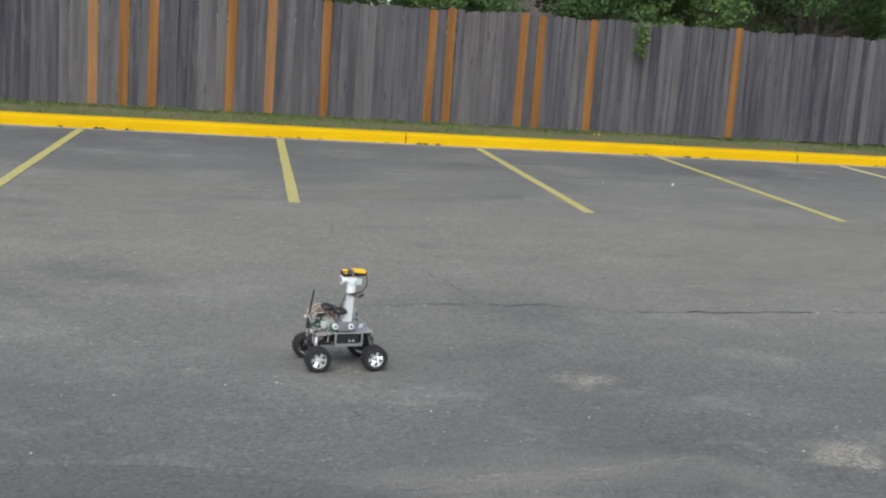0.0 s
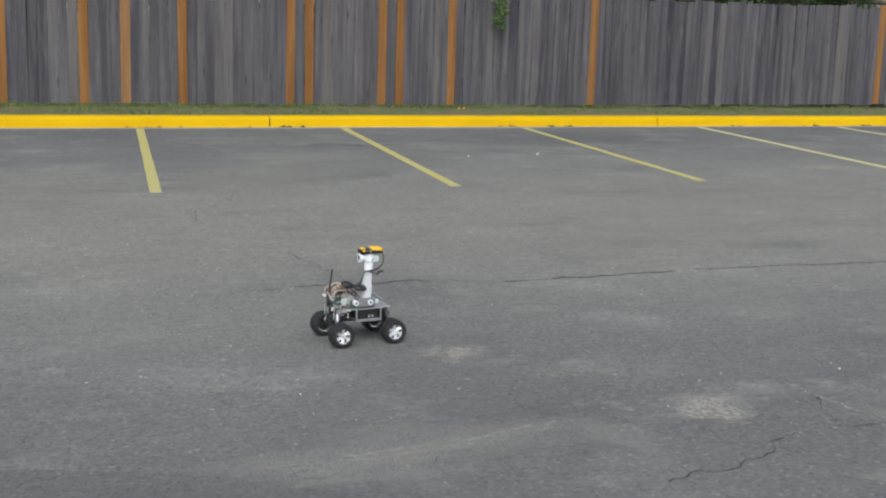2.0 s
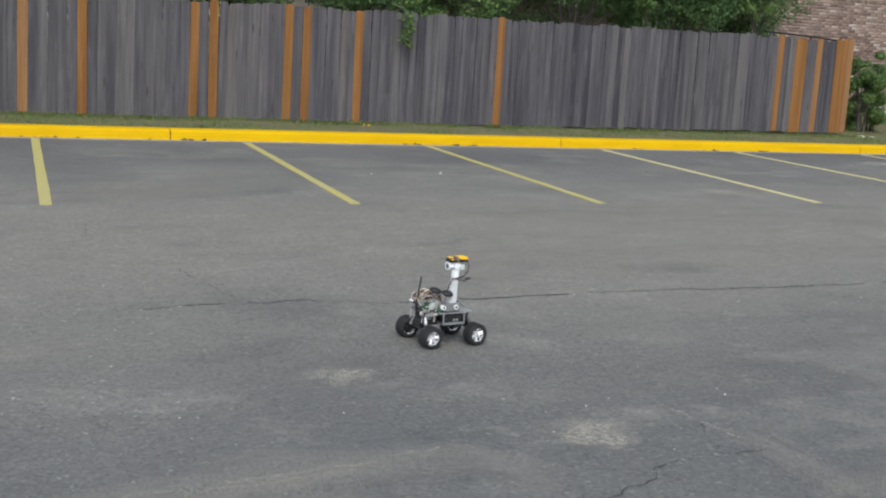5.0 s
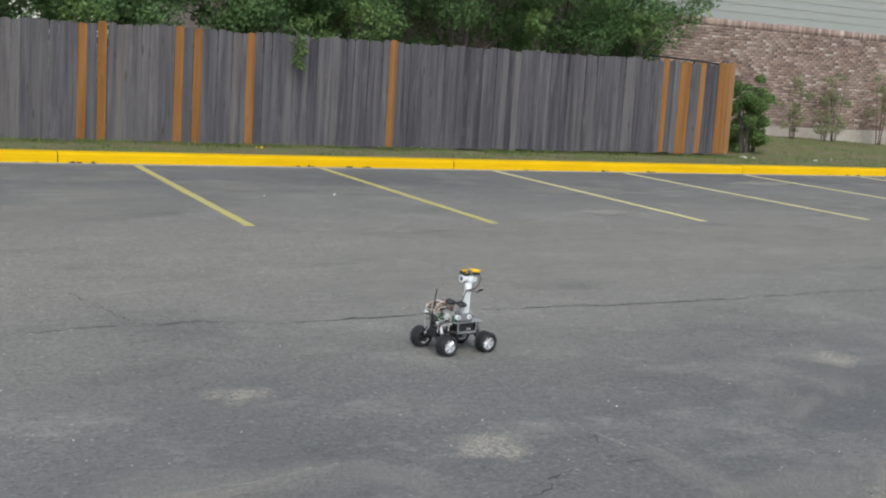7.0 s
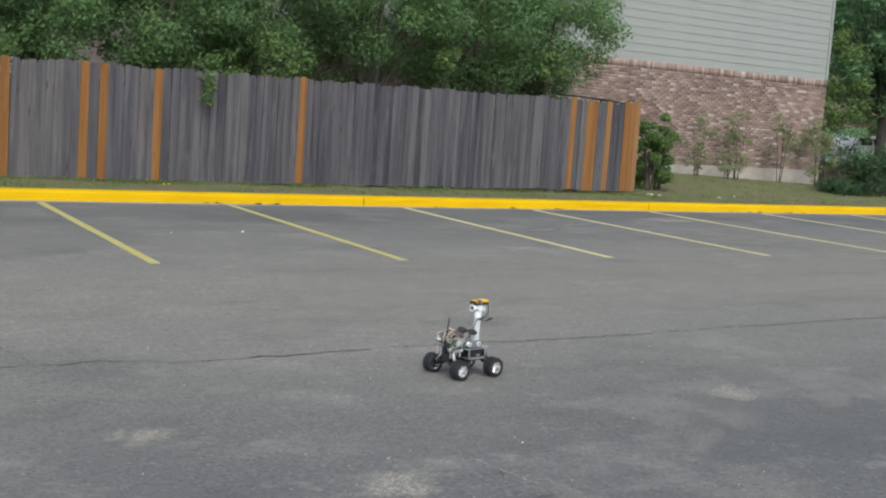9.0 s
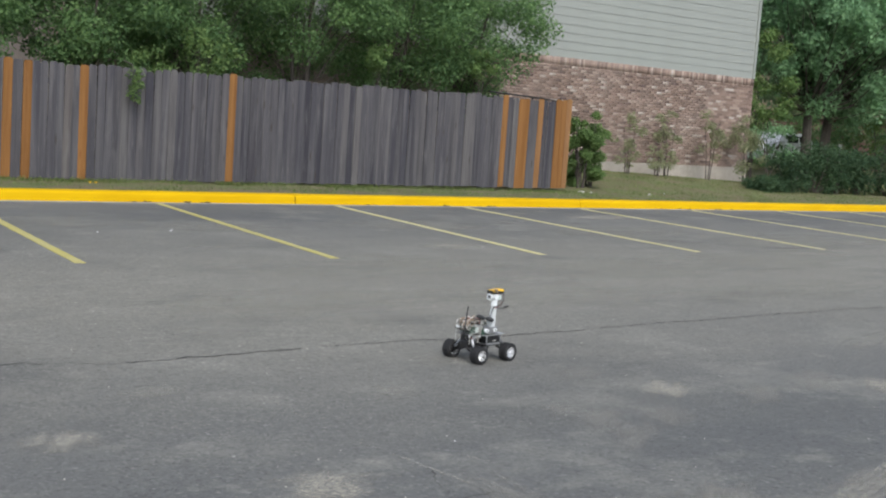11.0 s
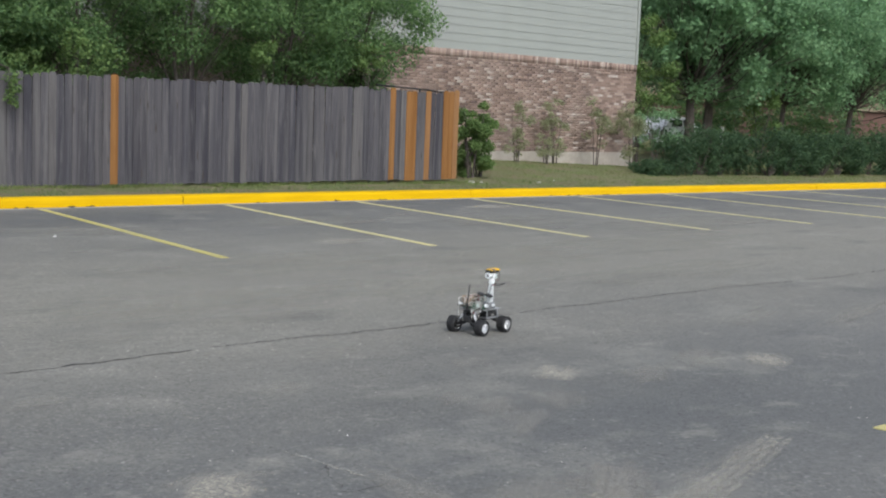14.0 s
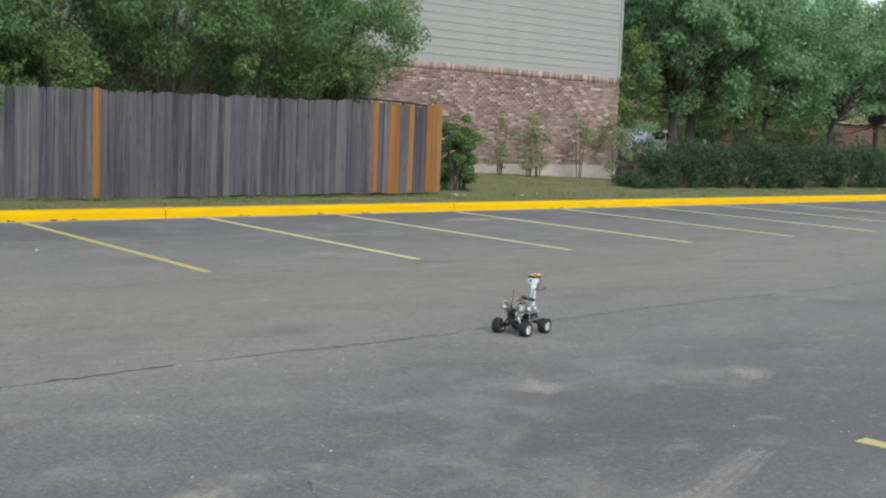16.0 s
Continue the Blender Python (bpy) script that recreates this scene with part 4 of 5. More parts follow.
def fence():
    thing = tagged(empty("picket_fence"), "weathered grey wooden privacy fence with new orange cedar boards", "fence")
    rng = random.Random(12)

    def picket_mesh(w, material, ear):
        bm = bmesh.new()
        pts = [(-w / 2, 0), (w / 2, 0), (w / 2, 1 - ear), (w / 2 - ear * 0.8, 1), (-w / 2 + ear * 0.8, 1), (-w / 2, 1 - ear)]
        pts = [(x + rng.uniform(-0.002, 0.002), z) for x, z in pts]
        a = [bm.verts.new((x, -0.008, z)) for x, z in pts]
        b = [bm.verts.new((x, 0.008, z)) for x, z in pts]
        bm.faces.new(a)
        bm.faces.new(b[::-1])
        for i in range(6):
            j = (i + 1) % 6
            bm.faces.new((a[i], b[i], b[j], a[j]))
        return mesh_of(bm, "picket", material)

    widths = (0.112, 0.122, 0.128, 0.134, 0.145)
    grey = {w: [picket_mesh(w, WEATHERED, e) for e in (0.012, 0.02, 0.028)] for w in widths}
    dark = {w: [picket_mesh(w, WEATHERED_DARK, e) for e in (0.012, 0.02, 0.028)] for w in widths}
    gold = picket_mesh(0.136, CEDAR, 0.022)

    def put(me, x, extra=0.0):
        z0 = 0.145 + 0.055 * min(1, max(0, (x - 8) / 8)) + rng.uniform(-0.015, 0.015)
        h = 1.72 + 0.04 * min(1, max(0, (x - 3) / 4)) + rng.uniform(-0.022, 0.022) + extra
        m = pose(x, FENCE_Y + rng.uniform(-0.006, 0.006), z0, rng.uniform(-0.5, 0.5), rng.uniform(-0.3, 0.3), rng.uniform(-0.8, 0.8)) @ Matrix.Diagonal((1, 1, h, 1))
        shared("picket", me, thing, m)

    spans, at = [], -7.0
    for x, n in NEW_BOARDS:
        spans.append((at, x - n * 0.07))
        for k in range(n):
            put(gold, x + (k - (n - 1) / 2) * 0.14, 0.01 if n < 3 else 0.03)
        at = x + n * 0.07
    for x0, x1 in spans:
        width = x1 - x0
        n = max(1, round(width / 0.131))
        w = width / n
        for k in range(n):
            pick = min(grey, key=lambda q: abs(q - (w - 0.001)))
            x = x0 + (k + 0.5) * w
            # aged is only the share of darker boards in each stretch
            aged = 0.0 if x > 15.5 else 0.8 if 9.6 < x < 13.2 else 0.5 if x < -0.3 or 13.2 <= x < 15.3 else 0.5 if x > 7.1 else 0.25
            aged += 0.25 * math.sin(x * 3.1)
            put(rng.choice((dark if rng.random() < aged else grey)[pick]), x)
    for z in (0.5, 1.05, 1.62):
        bm = bmesh.new()
        box(bm, (5.1, FENCE_Y + 0.032, z), (24.2, 0.038, 0.088), bevel=0.004)
        part("rail", bm, WEATHERED, thing)
    x = -6.6
    while x < 17.4:
        bm = bmesh.new()
        box(bm, (x, FENCE_Y + 0.10, 0.92), (0.089, 0.089, 1.86), bevel=0.005)
        part("post", bm, WEATHERED, thing)
        x += 2.4


def chain_link_top():
    """A dark bent rail of wire fencing that shows just above the last boards."""
    bm = bmesh.new()
    tube(bm, [(15.3, 18.62, 2.04), (15.9, 18.60, 2.02), (16.6, 18.58, 1.99), (17.15, 18.56, 1.96)], 0.018, 6)
    wire = tagged(part("wire_fence", bm, BLACK), "dark bent wire fence rail behind the boards", "wire fence")
    bm = bmesh.new()
    for x in (15.5, 16.4, 17.1):
        rod(bm, (x, 18.59, 0.2), (x, 18.59, 2.0), 0.02, seg=8)
    part("post", bm, BLACK, wire)
    bm = bmesh.new()
    rod(bm, (17.12, 18.55, 1.95), (17.12, 18.55, 2.03), 0.03, 0.015, seg=10)
    part("post_cap", bm, BLACK, wire)


# ---- loose bits on the ground ----
def loose_bits():
    rng = random.Random(9)
    def crumb(name, x, y, z, size, material, label, category, group=""):
        bm = bmesh.new()
        bmesh.ops.create_icosphere(bm, subdivisions=1, radius=1)
        for v in bm.verts:
            v.co *= rng.uniform(0.7, 1.2)
        ob = part(name, bm, material)
        ob.matrix_basis = pose(x, y, z, 0, 0, rng.uniform(0, 180)) @ Matrix.Diagonal((size, size * 0.7, size * 0.5, 1))
        tagged(ob, label, category, group)
    for x, y, s in [(5.97, 12.72, 0.02), (5.07, 12.62, 0.014), (6.04, 12.85, 0.013), (1.1, 4.62, 0.006), (3.55, 4.35, 0.006), (0.3, 5.0, 0.005)]:
        crumb("paper_scrap", x, y, s * 0.3, s, LITTER, "small white scrap of litter on asphalt", "litter", "scraps on the asphalt")
    for x, y, s in [(17.45, 18.05, 0.09), (17.62, 17.95, 0.06), (19.3, 17.9, 0.05), (20.2, 18.3, 0.04)]:
        crumb("stone", x, y, lawn_height(x, y) + s * 0.2, s, STONE, "pale stone lying in the verge grass", "stone", "stones in the grass")
    for x, y, s in [(7.0, 17.6, 0.030), (6.88, 17.52, 0.018), (6.95, 17.7, 0.018)]:
        crumb("weed_flower", x, y, lawn_height(x, y) + 0.02, s, YELLOW, "small yellow weed flower in the verge grass", "flower", "weed flowers in the verge")
    bm = bmesh.new()
    for k in range(150):
        x, y = rng.uniform(-1, 9), rng.uniform(2.6, 9)
        s = rng.uniform(0.002, 0.005)
        bmesh.ops.create_cone(bm, cap_ends=True, segments=5, radius1=s, radius2=s * 0.5, depth=s, matrix=Matrix.Translation((x, y, s * 0.4)))
    tagged(part("gravel", bm, STONE), "loose pale gravel specks strewn on asphalt", "gravel", kind="stuff")
    bm = bmesh.new()
    for k in range(60):
        x = rng.choice((2.0, 3.7, 7.3, 8.1, 12.4, 13.3, 18.2, 19.5, -0.4, 10.9)) + rng.gauss(0, 0.25)
        s = rng.uniform(0.01, 0.034)
        box(bm, (x, KERB_Y - rng.uniform(0.01, 0.06), 0.012 + s * 0.15), (s * 1.6, s * 0.7, s * 0.5), (0, rng.uniform(-20, 20), rng.uniform(0, 180)))
    tagged(part("leaf_litter", bm, CRACK), "dark leaf litter gathered along the kerb foot", "leaf litter", kind="stuff")


# ---- the robot ----
WHEEL_R, BASE, TRACK = 0.0568, 0.262, 0.242


def robot_wheel(parent, x, y, outer):
    """A chunky tyre on a chromed six-spoke rim; outer is the side the rim faces."""
    bm = bmesh.new()
    rod(bm, (0, -0.02, 0), (0, 0.02, 0), 0.011, seg=12)
    rod(bm, (0, outer * 0.02, 0), (0, outer * 0.027, 0), 0.006, seg=6)
    wheel = part("wheel", bm, ALU, parent, "chromed wheel with a chunky black tyre")
    wheel.location = (x, y, WHEEL_R)
    bm = bmesh.new()
    w = 0.032
    lathe(bm, [(0.036, -w + 0.003), (0.040, -w), (0.050, -w), (0.056, -w + 0.006), (0.0575, -w + 0.014), (0.0575, w - 0.014), (0.056, w - 0.006), (0.050, w), (0.040, w), (0.036, w - 0.003)], 40)
    for k in range(26):
        a = 2 * math.pi * k / 26
        for s, off in ((-1, 0.0), (1, 0.5)):
            b = a + off * 2 * math.pi / 26
            box(bm, (0.0578 * math.cos(b), s * 0.0155, 0.0578 * math.sin(b)), (0.0044, 0.026, 0.0075), (0, -math.degrees(b), 0))
    bmesh.ops.scale(bm, vec=(WHEEL_R / 0.06, 1, WHEEL_R / 0.06), verts=bm.verts)
    part("tyre", bm, RUBBER, wheel, "black rubber tyre with block tread", smooth=True)
    bm = bmesh.new()
    f = outer
    lathe(bm, [(0.0385, -0.028), (0.0385, 0.028), (0.0405, 0.030), (0.0375, 0.031), (0.0345, 0.027), (0.034, -0.027), (0.0385, -0.028)], 36)
    rod(bm, (0, f * 0.006, 0), (0, f * 0.022, 0), 0.012, 0.009, seg=18)
    for k in range(6):
        a = 2 * math.pi * k / 6
        c, s = math.cos(a), math.sin(a)
        for d in (-0.0034, 0.0034):
            px, pz = -s * d, c * d
            rod(bm, (0.008 * c + px, f * 0.017, 0.008 * s + pz), (0.0355 * c + px * 1.5, f * 0.024, 0.0355 * s + pz * 1.5), 0.0042, 0.0036, seg=6)
    bmesh.ops.scale(bm, vec=(WHEEL_R / 0.06, 1, WHEEL_R / 0.06), verts=bm.verts)
    part("rim", bm, CHROME, wheel, "chromed six-spoke rim", smooth=True)
    # black disc stands in for the shade seen between the spokes
    bm = bmesh.new()
    rod(bm, (0, f * 0.001, 0), (0, f * 0.004, 0), 0.0318, seg=30)
    part("rim_backing", bm, BLACK, wheel, "black disc in place of shade behind the spokes")
    return wheel


def squiggle(bm, rng, a, b, sag, r, n=9):
    a, b = Vector(a), Vector(b)
    pts = []
    for i in range(n):
        f = i / (n - 1)
        p = a.lerp(b, f)
        k = math.sin(math.pi * f)
        pts.append(p + Vector((rng.uniform(-1, 1) * 0.012, rng.uniform(-1, 1) * 0.012, sag + rng.uniform(-1, 1) * 0.01)) * k)
    tube(bm, pts, r, 6)


def build_robot():
    """A small four-wheeled robot on a truck chassis. x ahead, y to its left, z up; the origin lies on the ground amid the wheels."""
    rng = random.Random(31)
    robot = tagged(empty("robot"), "small home-built four-wheeled robot with white mast and camera", "robot")
    h = BASE / 2
    wheels = [robot_wheel(robot, sx * h, sy * TRACK / 2, sy) for sx in (-1, 1) for sy in (-1, 1)]
    # truck chassis: tub, bumpers, axles, arms
    bm = bmesh.new()
    box(bm, (0, 0, 0.108), (0.25, 0.075, 0.022), bevel=0.006)
    box(bm, (0, 0, 0.125), (0.19, 0.05, 0.02), bevel=0.005)
    for sx in (-1, 1):
        box(bm, (sx * 0.125, 0, 0.105), (0.055, 0.06, 0.05), bevel=0.008)
    part("chassis", bm, BLACK, robot, "black plastic truck chassis tub")
    for sx in (-1, 1):
        for sy in (-1, 1):
            bm = bmesh.new()
            for dx in (-0.02, 0.02):
                rod(bm, (sx * h + dx, sy * 0.028, 0.092), (sx * h + dx * 0.3, sy * 0.098, 0.058), 0.006, seg=8)
            rod(bm, (sx * h, sy * 0.03, 0.12), (sx * h, sy * 0.095, 0.078), 0.005, seg=8)
            rod(bm, (sx * h, sy * 0.02, 0.075), (sx * h, sy * 0.11, WHEEL_R), 0.007, seg=8)
            box(bm, (sx * h, sy * 0.097, 0.066), (0.022, 0.012, 0.036), bevel=0.003)
            part("suspension_arm", bm, BLACK, robot, "black plastic suspension arms")
            bm = bmesh.new()
            a, b = Vector((sx * (h - 0.012), sy * 0.035, 0.150)), Vector((sx * (h + 0.004), sy * 0.088, 0.075))
            rod(bm, a.lerp(b, 0.0), a.lerp(b, 0.5), 0.0085, seg=12)
            rod(bm, a.lerp(b, 0.5), b, 0.004, seg=8)
            coil = [a.lerp(b, 0.4 + 0.5 * i / 40) + Vector((math.cos(i * 0.95), math.sin(i * 0.95), 0)) * 0.0095 for i in range(41)]
            tube(bm, coil, 0.0016, 5)
            part("shock_absorber", bm, ALU if sx < 0 else GREY_PLATE, robot, "coil-over shock absorber", smooth=True)
            bm = bmesh.new()
            box(bm, (sx * (h - 0.005), sy * 0.03, 0.142), (0.012, 0.034, 0.05), (0, 0, 0), bevel=0.003)
            part("shock_tower", bm, BLACK, robot)
    # aluminium frame that carries the deck
    bm = bmesh.new()
    for sy in (-1, 1):
        box(bm, (0.012, sy * 0.100, 0.134), (0.128, 0.004, 0.012))
        for x in (-0.048, 0.074):
            box(bm, (x, sy * 0.100, 0.158), (0.008, 0.004, 0.056))
    box(bm, (0.012, 0, 0.130), (0.128, 0.202, 0.004))
    part("deck_frame", bm, ALU, robot, "bare aluminium angle frame")
    bm = bmesh.new()
    box(bm, (0.013, 0, 0.157), (0.10, 0.184, 0.044), bevel=0.003)
    part("battery_box", bm, BLACK, robot, "black battery box inside the frame")
    for y in (-0.036, 0.02):
        bm = bmesh.new()
        rod(bm, (0.03 + y * 0.3, -0.0925, 0.15), (0.03 + y * 0.3, -0.0945, 0.15), 0.006, seg=12)
        part("battery_cap", bm, CHIP, robot)
    bm = bmesh.new()
    outline(bm, [(-0.070, -0.103), (0.072, -0.103), (0.128, -0.090), (0.128, 0.090), (0.072, 0.103), (-0.070, 0.103)], 0.186, 0.190)
    part("deck_plate", bm, DECK, robot, "pale aluminium deck plate with a tapered nose")
    # mast: foot, ringed stubs, tapered post, pipe tee
    bm = bmesh.new()
    box(bm, (0.004, -0.012, 0.213), (0.085, 0.062, 0.045), (0, 0, 0), bevel=0.004)
    part("mast_foot", bm, FOOT, robot, "grey box at the foot of the mast")
    for x in (-0.052, 0.020):
        bm = bmesh.new()
        tube(bm, [(x, -0.05, 0.214), (x, -0.03, 0.214)], 0.0125, 16)
        foot = part("pipe_ring", bm, PVC, robot, "white plastic pipe end", smooth=True)
        # dark grey disc paints the shade inside the pipe end
        bm = bmesh.new()
        rod(bm, (x, -0.0508, 0.214), (x, -0.0495, 0.214), 0.0065, seg=14)
        part("pipe_bore", bm, GREY_PLATE, foot)
    bm = bmesh.new()
    for z0, z1, w0, w1, x0, x1 in ((0.232, 0.372, 0.042, 0.030, 0.002, 0.016),):
        lo = [bm.verts.new((x0 + sx * w0 / 2, sy * w0 * 0.42, z0)) for sx, sy in ((-1, -1), (1, -1), (1, 1), (-1, 1))]
        hi = [bm.verts.new((x1 + sx * w1 / 2, sy * w1 * 0.42, z1)) for sx, sy in ((-1, -1), (1, -1), (1, 1), (-1, 1))]
        bm.faces.new(hi)
        bm.faces.new(lo[::-1])
        for i in range(4):
            bm.faces.new((lo[i], lo[(i + 1) % 4], hi[(i + 1) % 4], hi[i]))
        bmesh.ops.bevel(bm, geom=list(bm.edges), offset=0.004, segments=2, affect="EDGES")
    mast = part("mast", bm, MAST, robot, "white tapered plastic mast", smooth=True)
    bm = bmesh.new()
    tube(bm, [(0.015, 0, 0.366), (0.017, 0, 0.412)], 0.0205, 20)
    tube(bm, [(-0.028, 0, 0.425), (0.035, 0, 0.427)], 0.0175, 20)
    tube(bm, [(-0.034, 0, 0.425), (-0.022, 0, 0.425)], 0.0215, 20)
    tube(bm, [(0.008, -0.026, 0.425), (0.008, 0.026, 0.425)], 0.0165, 18)
    tee = part("pipe_tee", bm, PVC, robot, "white plastic pipe tee at the mast top", smooth=True)
    # the shaded hole of the tee, drawn as a dark grey disc
    bm = bmesh.new()
    rod(bm, (-0.0345, 0, 0.425), (-0.033, 0, 0.425), 0.013, seg=16)
    part("pipe_bore", bm, GREY_PLATE, tee)
    bm = bmesh.new()
    box(bm, (0.044, 0, 0.418), (0.034, 0.036, 0.032), bevel=0.006)
    part("sensor_housing", bm, CLEAR, robot, "milky clear plastic sensor housing")
    # camera block on top: black body, yellow cap, rubber strap
    bm = bmesh.new()
    box(bm, (0.020, 0, 0.455), (0.106, 0.050, 0.024), (0, -1, 0), bevel=0.006)
    block = part("camera_block", bm, BLACK, robot, "black camera body strapped to the mast top", smooth=True)
    bm = bmesh.new()
    box(bm, (0.047, 0, 0.4635), (0.056, 0.052, 0.019), (0, 3, 0), bevel=0.007)
    box(bm, (0.024, 0, 0.471), (0.018, 0.040, 0.006), (0, -4, 0), bevel=0.0025)
    box(bm, (-0.018, 0, 0.4675), (0.024, 0.034, 0.005), (0, -1, 0), bevel=0.002)
    part("yellow_cap", bm, YELLOW, block, "glossy yellow top cover", smooth=True)
    bm = bmesh.new()
    box(bm, (0.014, 0, 0.4555), (0.006, 0.0535, 0.036), (0, -1, 0), bevel=0.001)
    part("rubber_band", bm, WIRE_TAN, block, "tan rubber band")
    for x in (-0.02, 0.0, 0.03):
        bm = bmesh.new()
        box(bm, (x, -0.0255, 0.460), (0.012, 0.003, 0.006))
        part("slot", bm, YELLOW if x < 0 else GREY_PLATE, block)
    bm = bmesh.new()
    rod(bm, (0.070, 0.0, 0.454), (0.082, 0.0, 0.453), 0.011, 0.010, seg=16)
    part("lens", bm, BLACK, block, "black camera lens")
    # cables: a loop from the head, a stiff lead with a plug, the run down the mast
    bm = bmesh.new()
    tube(bm, [(0.076, -0.012, 0.452), (0.084, -0.016, 0.425), (0.078, -0.018, 0.395), (0.055, -0.020, 0.372), (0.02, -0.022, 0.366), (-0.010, -0.022, 0.362), (-0.026, -0.024, 0.335), (-0.036, -0.025, 0.310), (-0.060, -0.02, 0.290)], 0.0026, 7)
    part("camera_cable", bm, BLACK, robot, "thin black camera cable", smooth=True)
    bm = bmesh.new()
    squiggle(bm, rng, (0.016, -0.014, 0.364), (0.040, -0.070, 0.366), -0.004, 0.0028)
    part("plug_lead", bm, BLACK, robot, "stiff black and red lead")
    bm = bmesh.new()
    rod(bm, (0.038, -0.066, 0.366), (0.046, -0.092, 0.376), 0.0055, seg=10)
    part("plug", bm, BLACK, robot, "black cable plug")
    # two round black pods behind the mast
    for x, y, z, t in ((-0.086, -0.070, 0.304, 12), (-0.034, -0.100, 0.292, 8)):
        bm = bmesh.new()
        bmesh.ops.create_uvsphere(bm, u_segments=22, v_segments=12, radius=1.0, matrix=pose(x, y, z, 18, t, 0) @ Matrix.Diagonal((0.032, 0.026, 0.014, 1)))
        pod = part("sensor_pod", bm, BLACK, robot, "round black sensor pod", smooth=True)
        bm = bmesh.new()
        tube(bm, [(x, y, z - 0.004), (x + 0.03, y * 0.97 - 0.004, z - 0.008), (0.012, -0.072, z - 0.012)], 0.004, 8)
        part("pod_arm", bm, BLACK, pod)
    bm = bmesh.new()
    tube(bm, [(-0.062, -0.055, 0.225), (-0.062, 0.0, 0.225)], 0.021, 18)
    part("motor", bm, CHIP, robot, "pale round motor can", smooth=True)
    bm = bmesh.new()
    box(bm, (-0.058, -0.078, 0.208), (0.030, 0.012, 0.034), (0, 12, 0), bevel=0.002)
    part("relay_board", bm, BOARD, robot, "small green relay board on edge")
    # electronics behind: carrier, boards, chips, wire nest, antenna
    bm = bmesh.new()
    box(bm, (-0.105, 0.025, 0.188), (0.075, 0.11, 0.003))
    part("rear_carrier", bm, GREY_PLATE, robot, "dark grey carrier plate")
    for x, z, s in ((-0.085, 0.204, (0.09, 0.10, 0.003)), (-0.10, 0.230, (0.075, 0.085, 0.003))):
        bm = bmesh.new()
        box(bm, (x, 0.01, z), s)
        board = part("circuit_board", bm, BOARD, robot, "green circuit board")
        bm = bmesh.new()
        for k in range(16):
            px, py = x + rng.uniform(-0.42, 0.42) * s[0], 0.01 + rng.uniform(-0.46, 0.46) * s[1]
            a = rng.uniform(0.005, 0.014)
            box(bm, (px, py, z + 0.006), (a, rng.uniform(0.005, 0.012), rng.uniform(0.006, 0.016)))
        part("components", bm, CHIP, board, "pale chips and connectors", kind="stuff")
    for sx in (-0.135, -0.065):
        for sy in (-0.035, 0.085):
            bm = bmesh.new()
            rod(bm, (sx, sy, 0.13), (sx, sy, 0.245), 0.0032, seg=8)
            part("standoff", bm, CHIP, robot, "pale threaded standoff")
    for material, n, label in ((WIRE_TAN, 13, "loop of tan hook-up wire"), (WIRE_WHITE, 11, "loop of white hook-up wire"), (WIRE_RED, 3, "loop of red hook-up wire"), (BLACK, 14, "loop of black hook-up wire")):
        for k in range(n):
            bm = bmesh.new()
            a = rng.uniform(0, 2 * math.pi)
            cx, cz, r = rng.uniform(-0.112, -0.040), rng.uniform(0.222, 0.260), rng.uniform(0.016, 0.046)
            tilt = rng.uniform(-0.9, 0.9)
            pts = []
            for i in range(15):
                b = a + i / 14 * rng.uniform(4.2, 5.6)
                pts.append((cx + math.cos(b) * r * 1.25 + rng.uniform(-1, 1) * 0.003, math.sin(b) * r * tilt + rng.uniform(-0.035, 0.035) * 0.3 + 0.035 + (k % 5 - 2) * 0.021, cz + math.sin(b) * r * 0.95))
            tube(bm, pts, 0.0021, 5)
            part("wire_loop", bm, material, robot, label)
    for x, y, z, w, hgt, m in ((-0.128, -0.046, 0.212, 0.040, 0.030, BOARD), (-0.092, -0.052, 0.216, 0.030, 0.036, CLEAR), (-0.110, -0.056, 0.196, 0.070, 0.012, CHIP), (-0.075, -0.060, 0.196, 0.024, 0.020, GREY_PLATE), (-0.140, -0.04, 0.184, 0.020, 0.018, PVC)):
        bm = bmesh.new()
        box(bm, (x, y, z), (w, 0.006, hgt), (0, rng.uniform(-8, 8), rng.uniform(-12, 12)), bevel=0.001)
        module = part("side_module", bm, m, robot, "small upright electronic module")
        bm = bmesh.new()
        for k in range(7):
            box(bm, (x + rng.uniform(-0.42, 0.42) * w, y - 0.006, z + rng.uniform(-0.4, 0.4) * hgt), (rng.uniform(0.003, 0.008), 0.006, rng.uniform(0.003, 0.007)))
        part("components", bm, CHIP if m != CHIP else BLACK, module, kind="stuff")
    bm = bmesh.new()
    tube(bm, [(-0.115 + 0.045 * math.cos(a), 0.0, 0.244 + 0.036 * math.sin(a)) for a in (0.2 + 2.9 * i / 18 for i in range(19))], 0.0035, 6)
    part("cable_loop", bm, WIRE_TAN, robot, "looped tan ribbon cable")
    bm = bmesh.new()
    box(bm, (-0.148, 0.06, 0.228), (0.014, 0.03, 0.010), (0, 20, 0), bevel=0.003)
    part("rear_connector", bm, PVC, robot, "white rear connector block")
    bm = bmesh.new()
    rod(bm, (-0.156, -0.005, 0.19), (-0.154, -0.005, 0.235), 0.0065, seg=10)
    rod(bm, (-0.154, -0.005, 0.235), (-0.135, -0.005, 0.366), 0.0048, 0.0038, seg=10)
    part("antenna", bm, BLACK, robot, "upright black rubber antenna")
    for k, m in enumerate((WIRE_RED, WIRE_RED, BLACK, BLACK, WIRE_WHITE)):
        bm = bmesh.new()
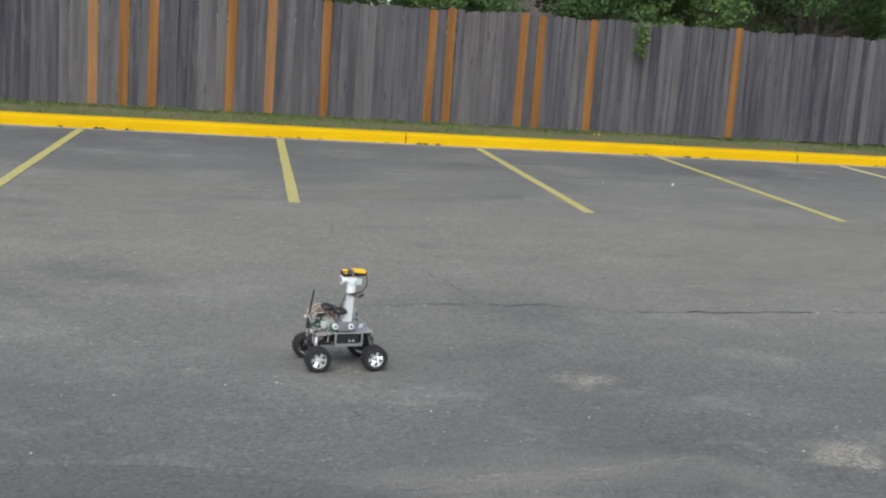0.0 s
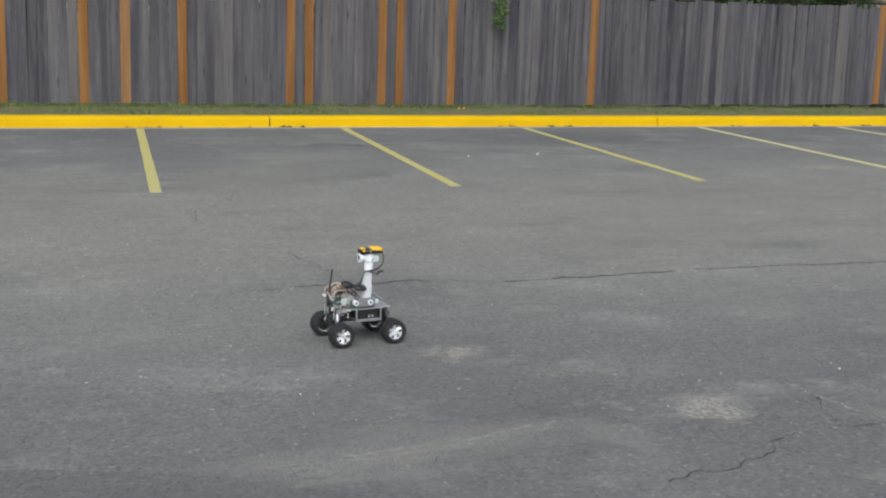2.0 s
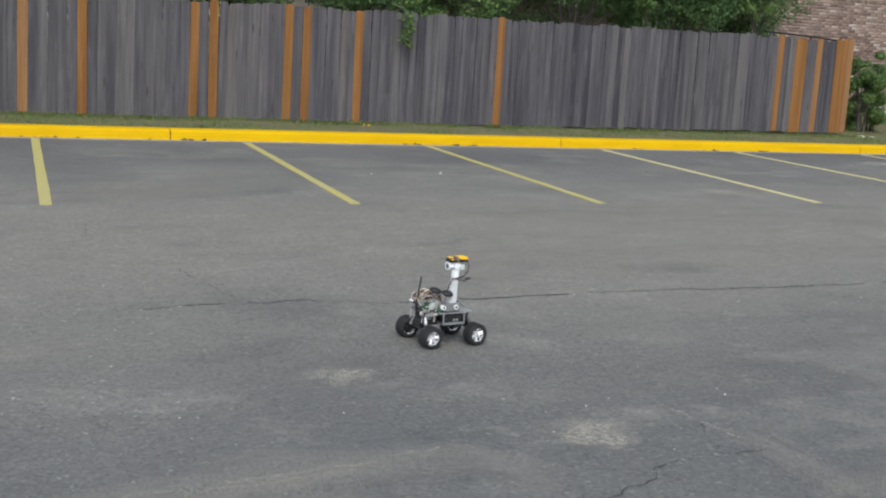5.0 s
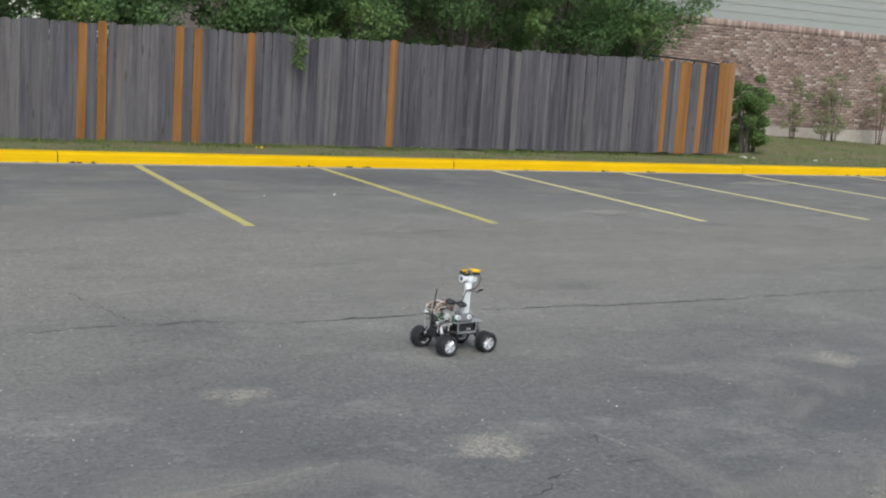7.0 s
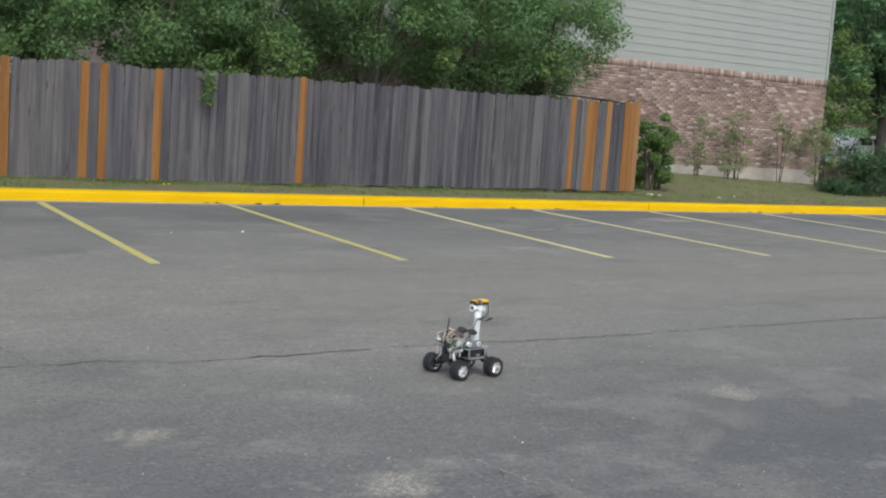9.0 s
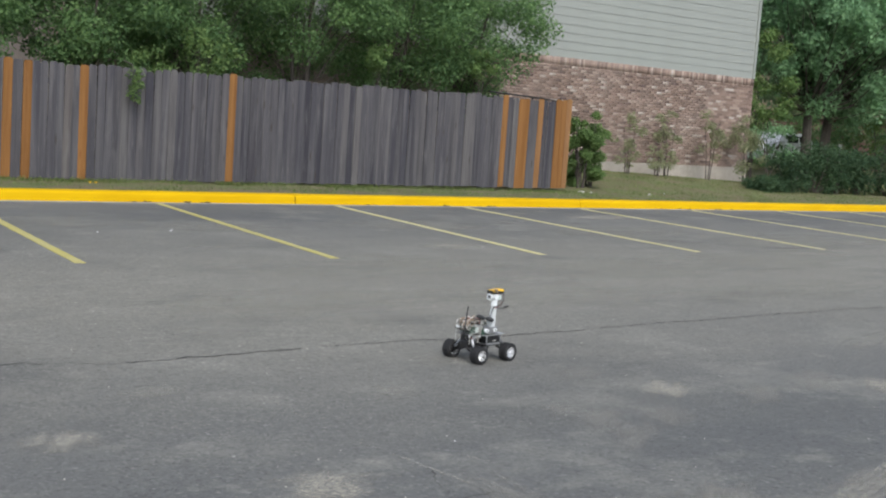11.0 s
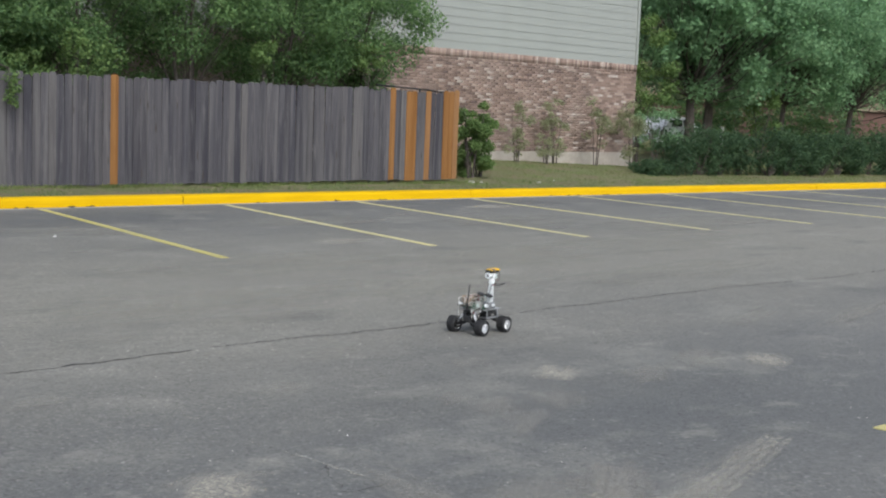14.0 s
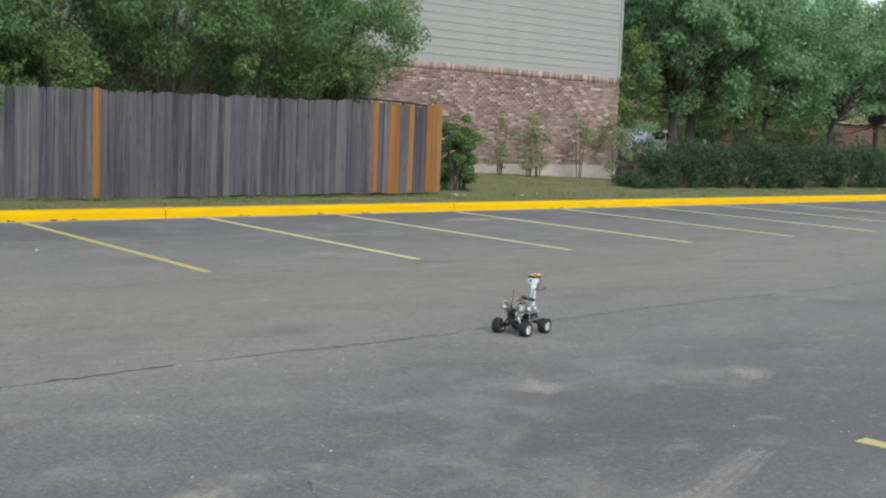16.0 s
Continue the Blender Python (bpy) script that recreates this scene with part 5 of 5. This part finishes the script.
        squiggle(bm, rng, (-0.13 + 0.02 * k, -0.03, 0.205), (-0.12 + 0.012 * k, -0.045, 0.135), 0.0, 0.0022)
        part("wire", bm, m, robot)
    for x, z, m in ((-0.115, 0.17, ALU), (-0.09, 0.175, CHIP), (-0.065, 0.18, PVC), (-0.105, 0.158, GREY_PLATE)):
        bm = bmesh.new()
        box(bm, (x, -0.045, z), (0.026, 0.018, 0.022), (0, rng.uniform(-15, 15), 0), bevel=0.003)
        part("bracket", bm, m, robot)
    # small electronics ahead of the mast
    bm = bmesh.new()
    box(bm, (0.068, 0.028, 0.222), (0.034, 0.004, 0.062), (0, 0, 12))
    nose = part("circuit_board", bm, BOARD, robot, "upright green circuit board ahead of the mast")
    bm = bmesh.new()
    for k in range(14):
        box(bm, (0.068 + rng.uniform(-0.014, 0.014), 0.022, 0.222 + rng.uniform(-0.028, 0.03)), (rng.uniform(0.004, 0.010), 0.008, rng.uniform(0.004, 0.010)))
    part("components", bm, CHIP, nose, "pale chips and connectors", kind="stuff")
    for x, y in ((0.058, 0.0), (0.08, 0.04), (0.062, -0.02)):
        bm = bmesh.new()
        squiggle(bm, rng, (x, y, 0.19), (x - 0.02, y * 0.5, 0.262), 0.006, 0.002)
        part("wire", bm, WIRE_WHITE if y else WIRE_TAN, robot)
    # thin uprights, a sloping strip of terminals and a red lead at the front of the mast
    for x, y, top in ((0.046, -0.040, 0.292), (0.060, 0.004, 0.272)):
        bm = bmesh.new()
        box(bm, (x, y, (0.19 + top) / 2), (0.006, 0.010, top - 0.19), (0, 2, 0), bevel=0.001)
        strip = part("upright_strip", bm, CLEAR, robot, "thin clear plastic upright")
        for z in (0.22, 0.245, 0.268):
            bm = bmesh.new()
            box(bm, (x + 0.006, y - 0.004, z), (0.010, 0.010, 0.009), (0, 14, 0), bevel=0.002)
            part("terminal", bm, CHIP, strip)
    bm = bmesh.new()
    box(bm, (0.085, -0.035, 0.222), (0.056, 0.010, 0.004), (0, 42, 0), bevel=0.001)
    strip = part("terminal_strip", bm, GREY_PLATE, robot, "sloping dark strip with pale terminals")
    for f in (-0.024, -0.010, 0.004, 0.019):
        bm = bmesh.new()
        box(bm, (0.085 + f * 0.743, -0.035, 0.227 - f * 0.669), (0.008, 0.011, 0.007), (0, 42, 0), bevel=0.002)
        part("terminal", bm, CHIP, strip)
    bm = bmesh.new()
    tube(bm, [(0.074, -0.092, 0.392), (0.060, -0.096, 0.374), (0.030, -0.098, 0.364), (0.005, -0.096, 0.358)], 0.0018, 6)
    part("red_lead", bm, WIRE_RED, robot, "thin red lead beside the camera cable", smooth=True)
    for x, y in ((0.090, -0.010), (0.100, 0.018)):
        bm = bmesh.new()
        box(bm, (x, y, 0.195), (0.020, 0.013, 0.010), (0, 0, 20), bevel=0.002)
        part("switch", bm, PVC, robot, "small white switch block")
    # the load sits low on the chassis; mast and head stand over its right side
    aside = {"mast_foot", "pipe_ring", "mast", "pipe_tee", "sensor_housing", "camera_block", "camera_cable", "plug_lead", "plug"}
    ground_gear = {"wheel", "chassis", "suspension_arm", "shock_absorber", "shock_tower"}
    for ob in robot.children:
        kind = ob.name.split(".")[0]
        if kind not in ground_gear:
            ob.location = (0.0, -0.082 if kind in aside - {"mast_foot", "pipe_ring"} else -0.056 if kind in aside else 0, -0.015 if kind in aside else -0.020)
    return robot, wheels


build_house()
bush_row()
hanging_twig()
hedge()
wall_shrubs()
right_trees()
far_buildings()
parked_car()
far_woods()
chain_link_top()
loose_bits()
robot, wheels = build_robot()
fence()

# time, place of the robot on the asphalt, heading
DRIVE = [
    (0.0, 0.839, 5.332, 5.05),
    (0.5, 1.019, 5.324, 5.04),
    (1.0, 1.206, 5.348, 5.04),
    (1.5, 1.398, 5.383, 5.06),
    (2.0, 1.579, 5.402, 5.09),
    (2.5, 1.755, 5.426, 5.12),
    (3.0, 1.933, 5.444, 5.17),
    (3.5, 2.110, 5.463, 5.23),
    (4.0, 2.294, 5.488, 5.30),
    (4.5, 2.475, 5.516, 5.38),
    (5.0, 2.657, 5.543, 5.47),
    (7.5, 3.584, 5.624, 6.06),
    (8.0, 3.796, 5.686, 6.21),
    (8.5, 3.968, 5.683, 6.36),
    (11.0, 4.905, 5.849, 7.26),
    (11.5, 5.098, 5.883, 7.46),
    (12.0, 5.287, 5.908, 7.67),
    (12.5, 5.473, 5.942, 7.89),
    (13.0, 5.665, 5.977, 8.11),
    (13.5, 5.844, 6.003, 8.34),
    (14.0, 6.030, 6.029, 8.57),
    (14.5, 6.216, 6.060, 8.81),
    (15.0, 6.396, 6.094, 9.05),
    (15.5, 6.604, 6.137, 9.30),
    (16.0, 6.801, 6.180, 9.54),
]


def motions():
    """The robot rolls away over the lot; its wheels turn with the way that it covers."""
    walk(robot, [(t, pose(x, y, 0, 0, 0, a)) for t, x, y, a in DRIVE])
    times = [0.2 * k for k in range(81)]
    ts = [r[0] for r in DRIVE]
    px, py = np.interp(times, ts, [r[1] for r in DRIVE]), np.interp(times, ts, [r[2] for r in DRIVE])
    way = np.concatenate([[0], np.cumsum(np.hypot(np.diff(px), np.diff(py)))])
    for k, wheel in enumerate(wheels):
        x, y, z = wheel.location
        walk(wheel, [(t, pose(x, y, z, 0, math.degrees(d / WHEEL_R) + 25 * k, 0)) for t, d in zip(times, way)])


motions()
